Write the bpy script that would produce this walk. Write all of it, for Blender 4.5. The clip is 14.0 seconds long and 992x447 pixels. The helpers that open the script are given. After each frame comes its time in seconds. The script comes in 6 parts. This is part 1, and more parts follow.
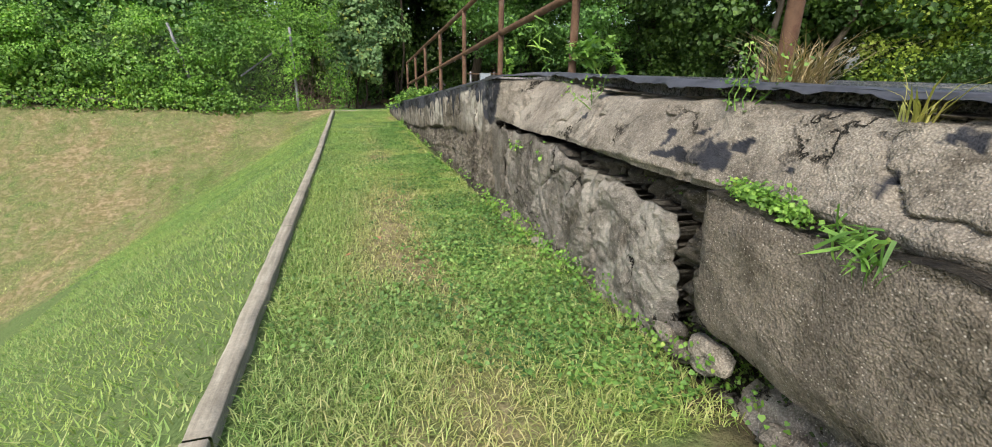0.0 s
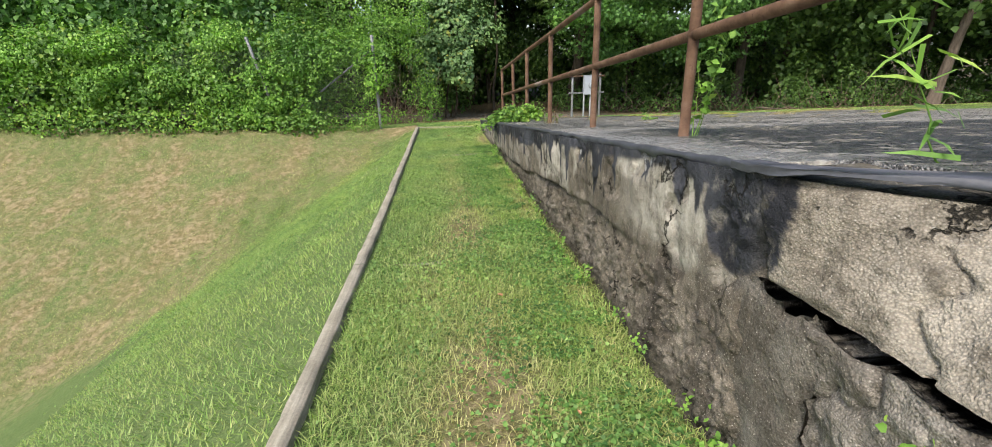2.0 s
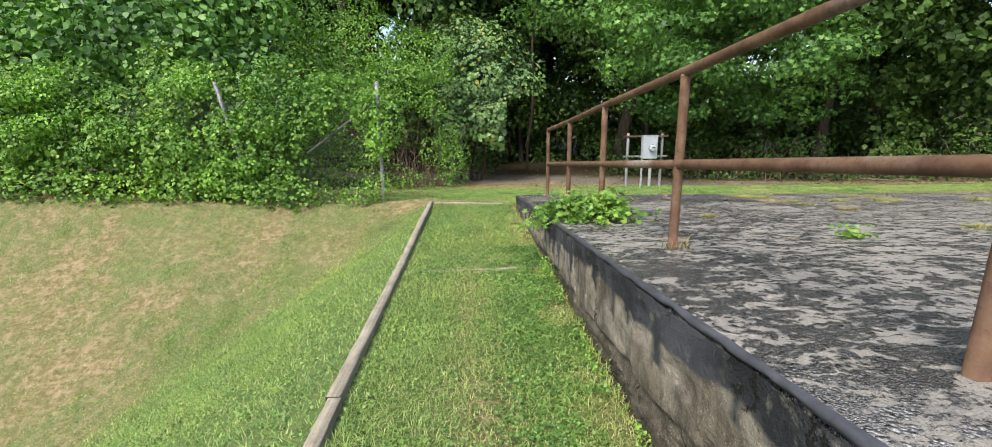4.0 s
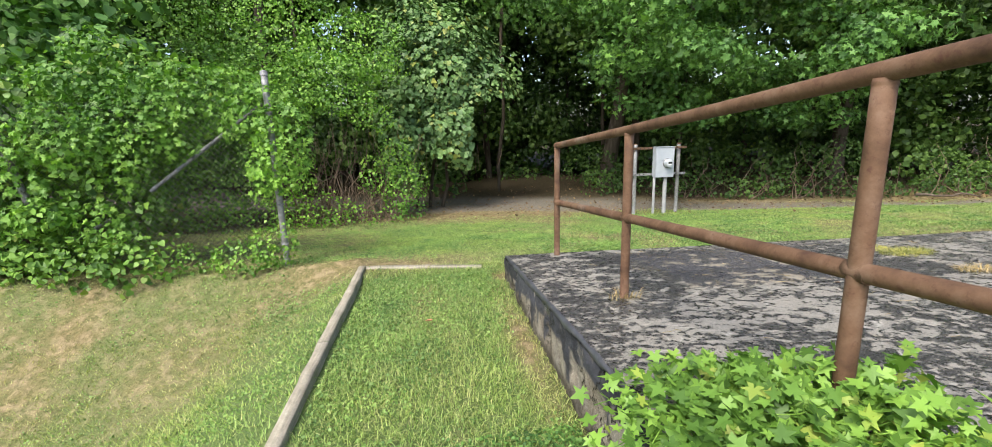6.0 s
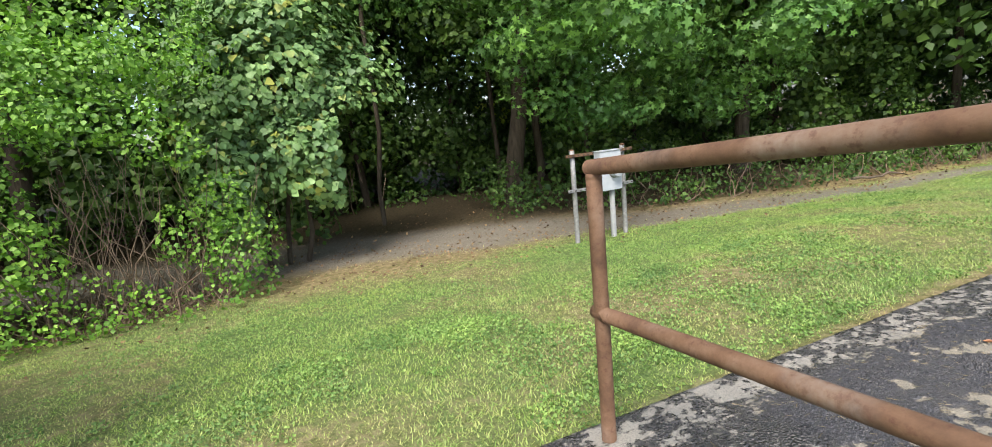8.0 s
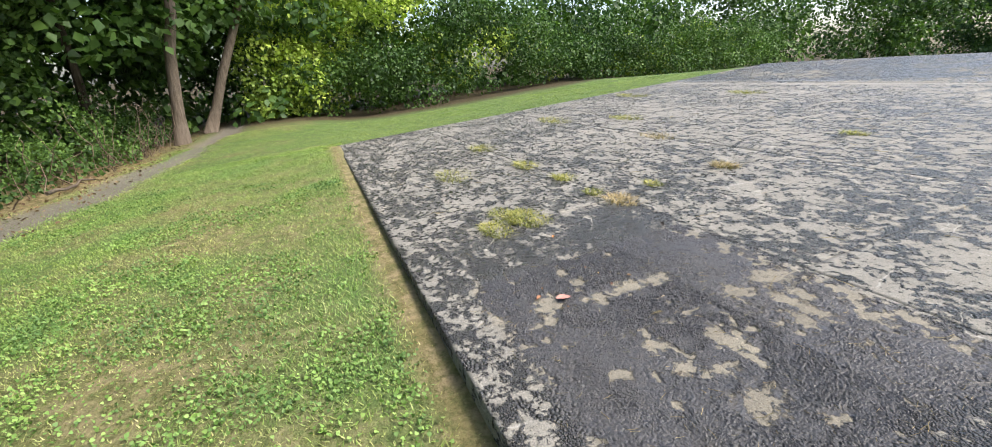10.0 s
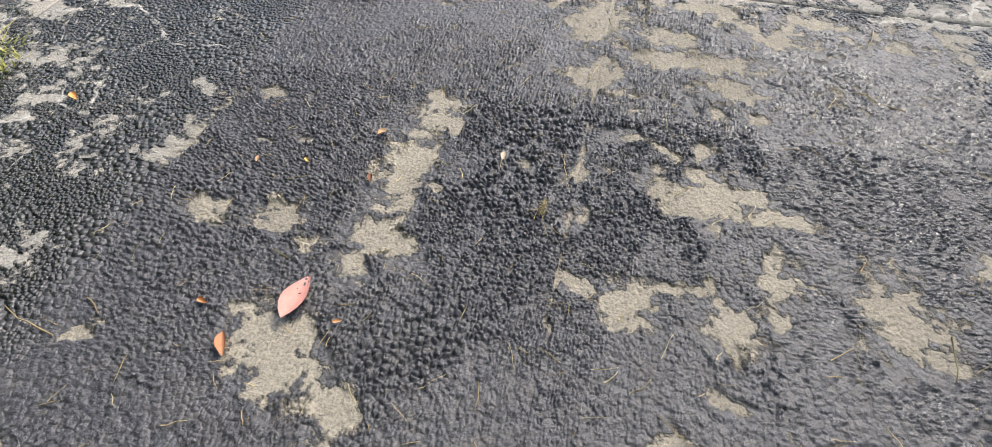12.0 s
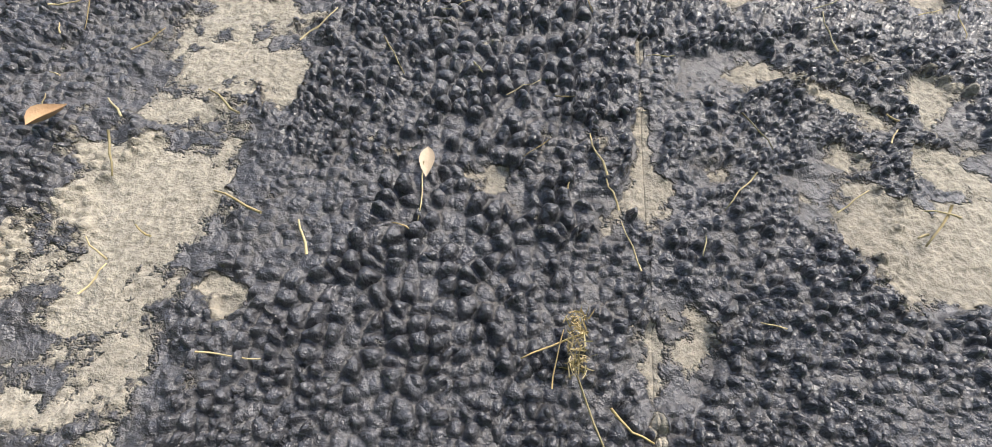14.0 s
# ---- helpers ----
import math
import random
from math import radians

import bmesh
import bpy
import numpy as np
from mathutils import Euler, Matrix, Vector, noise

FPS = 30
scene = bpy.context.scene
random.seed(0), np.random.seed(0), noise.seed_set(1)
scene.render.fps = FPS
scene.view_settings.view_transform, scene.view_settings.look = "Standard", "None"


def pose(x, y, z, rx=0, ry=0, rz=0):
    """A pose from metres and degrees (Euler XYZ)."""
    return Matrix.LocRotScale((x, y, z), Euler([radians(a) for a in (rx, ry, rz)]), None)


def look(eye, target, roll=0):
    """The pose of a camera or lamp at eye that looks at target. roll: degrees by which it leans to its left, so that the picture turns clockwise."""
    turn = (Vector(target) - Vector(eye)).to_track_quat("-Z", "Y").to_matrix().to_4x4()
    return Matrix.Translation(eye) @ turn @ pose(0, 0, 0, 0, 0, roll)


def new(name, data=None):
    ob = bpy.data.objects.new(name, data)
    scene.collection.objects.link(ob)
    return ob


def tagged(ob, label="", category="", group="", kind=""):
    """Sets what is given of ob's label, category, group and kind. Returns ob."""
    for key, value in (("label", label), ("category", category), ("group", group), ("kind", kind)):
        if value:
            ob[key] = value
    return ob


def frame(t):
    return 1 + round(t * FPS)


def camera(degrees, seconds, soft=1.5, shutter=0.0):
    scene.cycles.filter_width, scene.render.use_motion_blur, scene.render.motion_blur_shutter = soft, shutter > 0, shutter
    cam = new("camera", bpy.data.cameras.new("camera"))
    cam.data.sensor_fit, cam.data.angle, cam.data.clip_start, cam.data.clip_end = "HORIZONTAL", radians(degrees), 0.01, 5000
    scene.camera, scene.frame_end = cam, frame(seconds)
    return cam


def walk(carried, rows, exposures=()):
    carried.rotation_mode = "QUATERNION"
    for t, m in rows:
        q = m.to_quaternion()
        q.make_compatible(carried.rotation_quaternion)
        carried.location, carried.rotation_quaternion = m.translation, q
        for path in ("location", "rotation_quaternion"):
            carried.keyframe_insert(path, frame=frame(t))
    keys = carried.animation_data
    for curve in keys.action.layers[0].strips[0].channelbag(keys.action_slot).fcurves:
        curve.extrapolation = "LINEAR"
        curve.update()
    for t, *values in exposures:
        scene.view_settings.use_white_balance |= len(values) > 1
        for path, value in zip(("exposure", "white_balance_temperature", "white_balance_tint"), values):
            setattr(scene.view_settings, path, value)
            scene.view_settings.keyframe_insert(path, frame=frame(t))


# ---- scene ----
cam = camera(92.7, 14.0, soft=0.9)
PATH = [
    (0, -0.549, -1.536, 1.271, 71.21, -0.95, -16.63),
    (0.5, -0.458, -1.155, 1.231, 71.00, -0.47, -15.48),
    (1, -0.487, -0.656, 1.334, 69.86, 2.16, -8.69),
    (1.5, -0.402, 0.005, 1.435, 69.59, 2.44, -8.01),
    (2, -0.371, 0.752, 1.453, 70.81, 1.42, -6.33),
    (2.5, -0.272, 1.481, 1.478, 71.76, 3.32, -6.77),
    (3, -0.261, 2.232, 1.529, 74.30, 0.67, -2.04),
    (3.2, -0.276, 2.537, 1.525, 75.20, 0.48, -2.14),
    (5.3, -0.289, 6.013, 1.469, 77.34, 2.15, -6.69),
    (5.5, -0.278, 6.298, 1.500, 77.49, 2.05, -7.49),
    (6, -0.219, 7.050, 1.454, 77.85, 1.47, -7.87),
    (6.5, -0.196, 7.798, 1.439, 77.96, 1.66, -7.90),
    (7, -0.097, 8.557, 1.419, 78.37, 2.45, -8.96),
    (7.5, -0.099, 9.248, 1.411, 78.52, 1.67, -14.63),
    (8, -0.001, 9.946, 1.393, 78.46, 5.78, -23.58),
    (8.5, 0.089, 10.597, 1.365, 78.95, 2.16, -40.90),
    (9, 0.249, 11.087, 1.362, 77.13, 5.95, -67.22),
    (9.2, 0.359, 11.253, 1.346, 76.18, 6.99, -74.16),
    (9.7, 0.700, 11.660, 1.300, 74.00, 3.50, -95.00),
    (10.3, 1.160, 11.860, 1.210, 68.00, 2.00, -128.00),
    (10.8, 1.540, 11.660, 1.110, 62.50, 1.00, -149.00),
    (11.3, 1.892, 11.420, 1.012, 56.96, 0.52, -160.49),
    (11.5, 2.032, 11.325, 0.973, 51.59, 0.29, -161.91),
    (12, 2.281, 11.132, 0.871, 40.57, -1.11, -165.68),
    (12.2, 2.365, 11.047, 0.786, 35.71, -0.80, -167.38),
    (12.4, 2.459, 10.950, 0.727, 27.96, -3.50, -171.36),
    (12.5, 2.473, 10.913, 0.717, 26.82, -3.74, -172.68),
    (13, 2.448, 10.756, 0.638, 26.43, -3.50, -175.44),
    (13.2, 2.426, 10.721, 0.575, 26.07, -3.85, -175.01),
    (13.5, 2.398, 10.682, 0.533, 26.27, -4.28, -174.08),
    (14, 2.380, 10.653, 0.516, 31.07, -3.71, -175.12),
]
walk(cam, [(t, pose(*row)) for t, *row in PATH], exposures=[(0, 1.12), (3, 1.2), (5.5, 1.4), (7.5, 1.55), (9.2, 1.6), (11.3, 1.47), (12.5, 1.6), (14, 1.63)])

# ---------------------------------------------------------------- world and light
SUN_EL, SUN_AZ = 52.0, 215.0     # degrees; azimuth clockwise from +y
world = bpy.data.worlds.new("sky")
scene.world = world
world.use_nodes = True
_wn = world.node_tree.nodes
_sky = _wn.new("ShaderNodeTexSky")
_sky.sky_type = "NISHITA"
_sky.sun_disc = False
_sky.sun_elevation, _sky.sun_rotation = radians(SUN_EL), radians(SUN_AZ)
_sky.air_density, _sky.dust_density, _sky.ozone_density = 1.0, 3.0, 1.0
_bg = _wn["Background"]
_bg.inputs["Strength"].default_value = 0.125
world.node_tree.links.new(_sky.outputs[0], _bg.inputs["Color"])
_sd = bpy.data.lights.new("sun", "SUN")
_sd.energy, _sd.angle, _sd.color = 1.5, radians(20), (1.0, 0.95, 0.86)
_sun = new("sun", _sd)
_a, _e = radians(SUN_AZ), radians(SUN_EL)
_sun.matrix_world = look((0, 0, 30), Vector((0, 0, 30)) - Vector((math.sin(_a) * math.cos(_e), math.cos(_a) * math.cos(_e), math.sin(_e))))


# ---------------------------------------------------------------- numbers: noise and shape of the land
def hash2(i, j, seed):
    h = (i.astype(np.int64) * 374761393 + j.astype(np.int64) * 668265263 + seed * 974711) & 0x7FFFFFFF
    h = ((h ^ (h >> 13)) * 1274126177) & 0x7FFFFFFF
    return ((h ^ (h >> 16)) & 0xFFFFFF) / float(0x1000000)


def vnoise(x, y, seed=0):
    x, y = np.asarray(x, float), np.asarray(y, float)
    i, j = np.floor(x), np.floor(y)
    u, v = x - i, y - j
    u, v = u * u * (3 - 2 * u), v * v * (3 - 2 * v)
    a, b = hash2(i, j, seed), hash2(i + 1, j, seed)
    c, d = hash2(i, j + 1, seed), hash2(i + 1, j + 1, seed)
    return (a * (1 - u) + b * u) * (1 - v) + (c * (1 - u) + d * u) * v


def fbm(x, y, seed=0, octaves=4):
    total, amp, norm = 0.0, 1.0, 0.0
    x, y = np.asarray(x, float), np.asarray(y, float)
    for k in range(octaves):
        total = total + amp * vnoise(x * 2 ** k, y * 2 ** k, seed + 17 * k)
        norm, amp = norm + amp, amp * 0.5
    return total / norm


def smooth(a, b, v):
    t = np.clip((np.asarray(v, float) - a) / (b - a), 0, 1)
    return t * t * (3 - 2 * t)


def slab_z(x, y):
    return np.minimum(1.364 - 0.1036 * np.asarray(y, float), 1.215 - 0.004 * np.asarray(y, float)) - 0.012 * (np.asarray(x, float) - 0.92)


def kerb_z(y):
    return np.interp(y, [-4, 0.87, 4.5, 11.1, 12.5], [0.48, 0.305, 0.165, 0.0, -0.02])


EDGE_X, EDGE_Y, SLAB_E = 0.40, 11.39, 9.6      # wall edge, north end and east side of the slab
KERB_X = -0.992


def ground_z(x, y):
    x, y = np.asarray(x, float), np.asarray(y, float)
    k = kerb_z(y)
    strip = k - 0.045
    near = k - 0.06 - 0.57 * (-1.06 - x)
    far = -0.05 - 0.55 * (12.2 - y) + 0.12 * (fbm(x * 0.4, y * 0.4, 5) - 0.5)
    far = np.where(y > 12.2, -0.05 + 0 * y, far)
    d = near - far
    left = np.where(np.abs(d) < 0.5, 0.5 * (near + far) + 0.5 * np.sqrt(d * d + 0.05), np.maximum(near, far))
    left = np.maximum(left, -3.6)
    left = np.where(x < -45, -3.6 + 0 * x, left)
    left = left + 0.05 * np.clip(-3 - x, 0, 8) * smooth(11.0, 12.6, y)
    north = np.interp(y, [11.0, 11.7, 13.0, 15.8, 17.5, 40], [0.03, 0.0, -0.1, -0.41, -0.5, -0.8])
    north = north + 0.08 * smooth(0.2, 2.5, x) * (1 - smooth(11.4, 14.5, y)) + 0.045 * np.clip(-3.0 - x, 0, 9)
    east = slab_z(9.6, y) - 0.05 - 0.05 * np.clip(x - 9.6, 0, 12)
    right = np.where(x > SLAB_E - 0.1, east, strip - 0.04)
    side = np.where(x < -1.03, left, np.where(x < 0.52, strip, right))
    m = smooth(11.25, 12.0, y)
    m = np.where(x > SLAB_E - 0.1, smooth(8.5, 14.0, y), np.where(x > 0.52, (y > EDGE_Y - 0.05).astype(float), m))
    m = np.where(x < -1.03, smooth(11.9, 12.6, y), m)
    z = side * (1 - m) + north * m
    bump = 0.05 * (fbm(x * 0.8, y * 0.8, 3) - 0.5) + 0.02 * (fbm(x * 4, y * 4, 4) - 0.5)
    return z + bump * np.where((x > 0.52) & (x < SLAB_E) & (y < EDGE_Y), 0, 1)


def track_m(x, y):
    """1 on the gravel track that runs along the edge of the wood and into it."""
    c = np.interp(x, [-6, -1, 1.5, 4, 6.5, 9, 12, 17], [20.5, 19.2, 18.4, 17.6, 16.2, 15.2, 14.4, 14.0])
    w = np.interp(x, [-2, 3, 7, 12], [1.3, 1.1, 0.7, 0.35])
    lane = 1 - smooth(w * 0.6, w * 1.4, np.abs(y - c) + 0.5 * (fbm(x * 1.5, y * 1.5, 8) - 0.5))
    return lane


def dry_m(x, y):
    """How dry the lawn is: 0 green, 1 straw and bare earth."""
    n = fbm(x * 0.55, y * 0.55, 11) * 0.6 + fbm(x * 2.2, y * 2.2, 12) * 0.4
    far_bank = smooth(-0.5, 0.9, (0.57 * (-1.06 - x)) - 0.55 * (12.2 - y) + 0.35 + 1.2 * (fbm(x * 1.5, y * 1.5, 16) - 0.5)) * (x < -1.05)
    d = far_bank * np.clip(0.52 + 2.0 * (n - 0.5) + 1.0 * (fbm(x * 7, y * 7, 13) - 0.5), 0.1, 1)
    stripe = np.exp(-((x + 0.30 + 0.25 * (n - 0.5)) / (0.30 - 0.1 * smooth(2, 5, y))) ** 2) * (x > -1) * (x < 0.4) * (y < 11.3) * np.clip(3.0 * fbm(x * 2.5, y * 0.9, 14) - 0.75, 0, 1) * (1 - 0.5 * smooth(3, 7, y))
    d = np.maximum(d, np.clip(stripe * (1.15 - 0.3 * smooth(3, 6, y)), 0, 0.84))
    endp = np.exp(-(((x + 0.9) / 1.2) ** 2 + ((y - 12.15) / 0.45) ** 2)) * 1.5 + np.exp(-(((x + 2.6) / 0.9) ** 2 + ((y - 11.2) / 0.7) ** 2)) * 0.8
    d = np.maximum(d, endp * (0.35 + n))
    lawn = (y > 11.6) * np.clip(2.6 * (n - 0.43), 0, 0.7)
    lawn = np.maximum(lawn, (y > 11.6) * smooth(15.2, 17.0, y + 2.2 * (n - 0.5) + 0.15 * np.clip(x - 4, 0, 8)))
    d = np.maximum(d, lawn)
    edge = np.exp(-((y - EDGE_Y - 0.05) / 0.13) ** 2) * (x > 0.3) * (x < SLAB_E) * 1.0
    wallside = np.exp(-((x - 0.34) / 0.10) ** 2) * (y < 11.3) * np.clip(2.2 * fbm(x, y * 0.9, 15) - 0.6, 0, 1)
    return np.clip(np.maximum(np.maximum(d, edge), wallside), 0, 1)


# ---------------------------------------------------------------- meshes from arrays
def np_mesh(name, verts, faces, mat, smoothed=False, attrs=None):
    verts, faces = np.asarray(verts, np.float32), np.asarray(faces, np.int32)
    me = bpy.data.meshes.new(name)
    n, k = faces.shape
    me.vertices.add(len(verts))
    me.vertices.foreach_set("co", verts.ravel())
    me.loops.add(n * k)
    me.loops.foreach_set("vertex_index", faces.ravel())
    me.polygons.add(n)
    me.polygons.foreach_set("loop_start", np.arange(n, dtype=np.int32) * k)
    if smoothed:
        me.polygons.foreach_set("use_smooth", np.ones(n, dtype=bool))
    me.update(calc_edges=True)
    for key, values in (attrs or {}).items():
        me.attributes.new(key, "FLOAT", "POINT").data.foreach_set("value", np.asarray(values, np.float32).ravel())
    me.materials.append(mat)
    return me


def grid_faces(nu, nv):
    i = np.arange((nu - 1) * (nv - 1))
    a = (i // (nv - 1)) * nv + i % (nv - 1)
    return np.stack([a, a + nv, a + nv + 1, a + 1], 1)


def part(name, bm, material, parent, label=""):
    me = bpy.data.meshes.new(name)
    bm.to_mesh(me)
    bm.free()
    me.materials.append(material)
    ob = new(name, me)
    ob.parent = parent
    return tagged(ob, label)


MANY = {"foliage", "crown", "leaves", "stems", "bare_twigs", "low_growth", "hanging_tendrils", "trunks", "leaf_sprays", "sun_toned_brush", "deep_brush", "sun_toned_foliage", "tall_foliage", "wire_mesh", "bristles"}


def np_part(name, me, parent, label=""):
    ob = new(name, me)
    ob.parent = parent
    return tagged(ob, label, kind="stuff" if name in MANY else "")


def world_part(name, me, parent, label=""):
    """A part whose mesh is given in the world's own metres."""
    ob = np_part(name, me, parent, label)
    ob.matrix_parent_inverse = Matrix.Translation(-parent.location)
    return ob


def thing(name, place, label, category, group="", kind=""):
    ob = new(name)
    ob.empty_display_size = 0.1
    ob.location = place
    return tagged(ob, label, category, group, kind)


def tube_arrays(points, radii, sides=8):
    p = np.asarray(points, float)
    r = np.broadcast_to(np.asarray(radii, float), (len(p),))
    d = np.gradient(p, axis=0)
    d /= np.linalg.norm(d, axis=1)[:, None] + 1e-9
    ref = np.array([0, 0, 1.0]) if abs(d[0][2]) < 0.85 else np.array([1.0, 0, 0])
    u = np.cross(d, ref)
    u /= np.linalg.norm(u, axis=1)[:, None] + 1e-9
    w = np.cross(d, u)
    a = np.linspace(0, 2 * np.pi, sides, endpoint=False)
    ring = p[:, None, :] + r[:, None, None] * (np.cos(a)[None, :, None] * u[:, None, :] + np.sin(a)[None, :, None] * w[:, None, :])
    v = ring.reshape(-1, 3)
    n = len(p)
    i, j = np.meshgrid(np.arange(n - 1), np.arange(sides), indexing="ij")
    f = np.stack([i * sides + j, i * sides + (j + 1) % sides, (i + 1) * sides + (j + 1) % sides, (i + 1) * sides + j], -1).reshape(-1, 4)
    v = np.vstack([v, p[0], p[-1]])
    c0, c1 = len(v) - 2, len(v) - 1
    j = np.arange(sides)
    caps = np.vstack([np.stack([j, np.full(sides, c0), np.full(sides, c0), (j + 1) % sides], 1)[:, [0, 3, 1, 2]],
                      np.stack([(n - 1) * sides + j, (n - 1) * sides + (j + 1) % sides, np.full(sides, c1), np.full(sides, c1)], 1)])
    return v, f, caps[:, :3]


def join_arrays(blocks):
    vs, fs, base = [], [], 0
    for v, f in blocks:
        vs.append(v)
        fs.append(np.asarray(f) + base)
        base += len(v)
    return np.vstack(vs), np.vstack(fs)


def tri(f):
    f = np.asarray(f)
    return f if f.shape[1] == 3 else np.vstack([f[:, [0, 1, 2]], f[:, [0, 2, 3]]])


def tubes(name, lines, mat, sides=6, smoothed=True):
    """One mesh of several tubes; lines: (points, radii)."""
    blocks = []
    for pts, rad in lines:
        v, f, caps = tube_arrays(pts, rad, sides)
        blocks.append((v, np.vstack([tri(f), caps])))
    v, f = join_arrays(blocks)
    return np_mesh(name, v, f, mat, smoothed)


def box_bm(sx, sy, sz, bevel=0.0, at=(0, 0, 0)):
    bm = bmesh.new()
    bmesh.ops.create_cube(bm, size=1)
    bmesh.ops.scale(bm, vec=(sx, sy, sz), verts=bm.verts)
    bmesh.ops.translate(bm, vec=at, verts=bm.verts)
    if bevel:
        bmesh.ops.bevel(bm, geom=bm.edges[:], offset=bevel, segments=2, affect="EDGES")
    return bm


# ---------------------------------------------------------------- materials
class Mat:
    def __init__(self, name, rough=0.8, metal=0.0, spec=0.3):
        self.m = bpy.data.materials.new(name)
        self.m.use_nodes = True
        self.t = self.m.node_tree
        self.b = self.t.nodes["Principled BSDF"]
        self.b.inputs["Roughness"].default_value = rough
        self.b.inputs["Metallic"].default_value = metal
        self.b.inputs["Specular IOR Level"].default_value = spec

    def n(self, kind, **sets):
        node = self.t.nodes.new(kind)
        for key, value in sets.items():
            node.inputs[key.replace("_", " ")].default_value = value
        return node

    def link(self, a, b):
        self.t.links.new(a, b)

    def coords(self, space="Object"):
        return self.t.nodes.new("ShaderNodeTexCoord").outputs[space]

    def noise(self, scale, detail=4.0, rough=0.6, at=None, distort=0.0):
        node = self.n("ShaderNodeTexNoise", Scale=scale, Detail=detail, Roughness=rough, Distortion=distort)
        self.link(at or self.coords(), node.inputs["Vector"])
        return node.outputs[0]

    def voronoi(self, scale, feature="F1", at=None):
        node = self.n("ShaderNodeTexVoronoi", Scale=scale)
        node.feature = feature
        self.link(at or self.coords(), node.inputs["Vector"])
        return node.outputs["Distance"]

    def ramp(self, value, stops):
        node = self.t.nodes.new("ShaderNodeValToRGB")
        while len(node.color_ramp.elements) < len(stops):
            node.color_ramp.elements.new(0.5)
        for el, (pos, col) in zip(node.color_ramp.elements, stops):
            el.position = pos
            el.color = (*col, 1) if isinstance(col, tuple) else (col, col, col, 1)
        self.link(value, node.inputs[0])
        return node.outputs[0]

    def attr(self, name):
        node = self.t.nodes.new("ShaderNodeAttribute")
        node.attribute_name = name
        return node.outputs["Fac"]

    def island(self):
        return self.t.nodes.new("ShaderNodeNewGeometry").outputs["Random Per Island"]

    def math(self, op, a, b=None, clamp=False):
        node = self.t.nodes.new("ShaderNodeMath")
        node.operation, node.use_clamp = op, clamp
        for k, v in enumerate((a, b)):
            if v is None:
                continue
            if isinstance(v, (int, float)):
                node.inputs[k].default_value = v
            else:
                self.link(v, node.inputs[k])
        return node.outputs[0]

    def mix(self, fac, a, b, blend="MIX"):
        node = self.t.nodes.new("ShaderNodeMix")
        node.data_type, node.blend_type = "RGBA", blend
        for k, v in ((0, fac), (6, a), (7, b)):
            if isinstance(v, (int, float)):
                node.inputs[k].default_value = v
            elif isinstance(v, tuple):
                node.inputs[k].default_value = (*v, 1)
            else:
                self.link(v, node.inputs[k])
        return node.outputs[2]

    def color(self, c):
        if isinstance(c, tuple):
            self.b.inputs["Base Color"].default_value = (*c, 1)
        else:
            self.link(c, self.b.inputs["Base Color"])
        return self

    def rough(self, r):
        self.link(r, self.b.inputs["Roughness"])
        return self

    def bump(self, height, strength=0.5, distance=0.01):
        node = self.n("ShaderNodeBump", Strength=strength, Distance=distance)
        self.link(height, node.inputs["Height"])
        self.link(node.outputs[0], self.b.inputs["Normal"])
        return self

    def leafy(self, colour, share=0.35):
        """Light that passes through a leaf or blade."""
        self.color(colour)
        tr = self.t.nodes.new("ShaderNodeBsdfTranslucent")
        self.link(self.mix(1.0, colour, (1.0, 1.25, 0.45), "MULTIPLY"), tr.inputs["Color"])
        mx = self.t.nodes.new("ShaderNodeMixShader")
        mx.inputs[0].default_value = share
        self.link(self.b.outputs[0], mx.inputs[1])
        self.link(tr.outputs[0], mx.inputs[2])
        self.link(mx.outputs[0], self.t.nodes["Material Output"].inputs["Surface"])
        return self


def leaf_material(name, dark, mid, light, share=0.35, rough=0.5, big=0.6, odd=None):
    m = Mat(name, rough, 0, 0.35)
    r = m.island()
    c = m.ramp(r, [(0.0, dark), (0.45, mid), (0.9, light), (1.0, odd or light)])
    n = m.noise(big, 3.0)
    c = m.mix(0.75, c, m.ramp(n, [(0.34, (0.42, 0.5, 0.5)), (0.66, (1.4, 1.3, 1.05))]), "MULTIPLY")
    return m.leafy(c, share * 0.65).m


def grass_material(name):
    m = Mat(name, 0.55, 0, 0.25)
    r = m.island()
    green = m.ramp(r, [(0.0, (0.090, 0.170, 0.040)), (0.5, (0.235, 0.370, 0.095)), (1.0, (0.40, 0.52, 0.185))])
    straw = m.ramp(r, [(0.0, (0.32, 0.285, 0.11)), (0.6, (0.54, 0.47, 0.22)), (1.0, (0.68, 0.60, 0.34))])
    big = m.noise(0.5, 3.0)
    green = m.mix(0.8, green, m.ramp(big, [(0.35, (0.75, 0.85, 0.85)), (0.65, (1.2, 1.1, 0.9))]), "MULTIPLY")
    return m.leafy(m.mix(m.attr("dry"), green, straw), 0.3).m


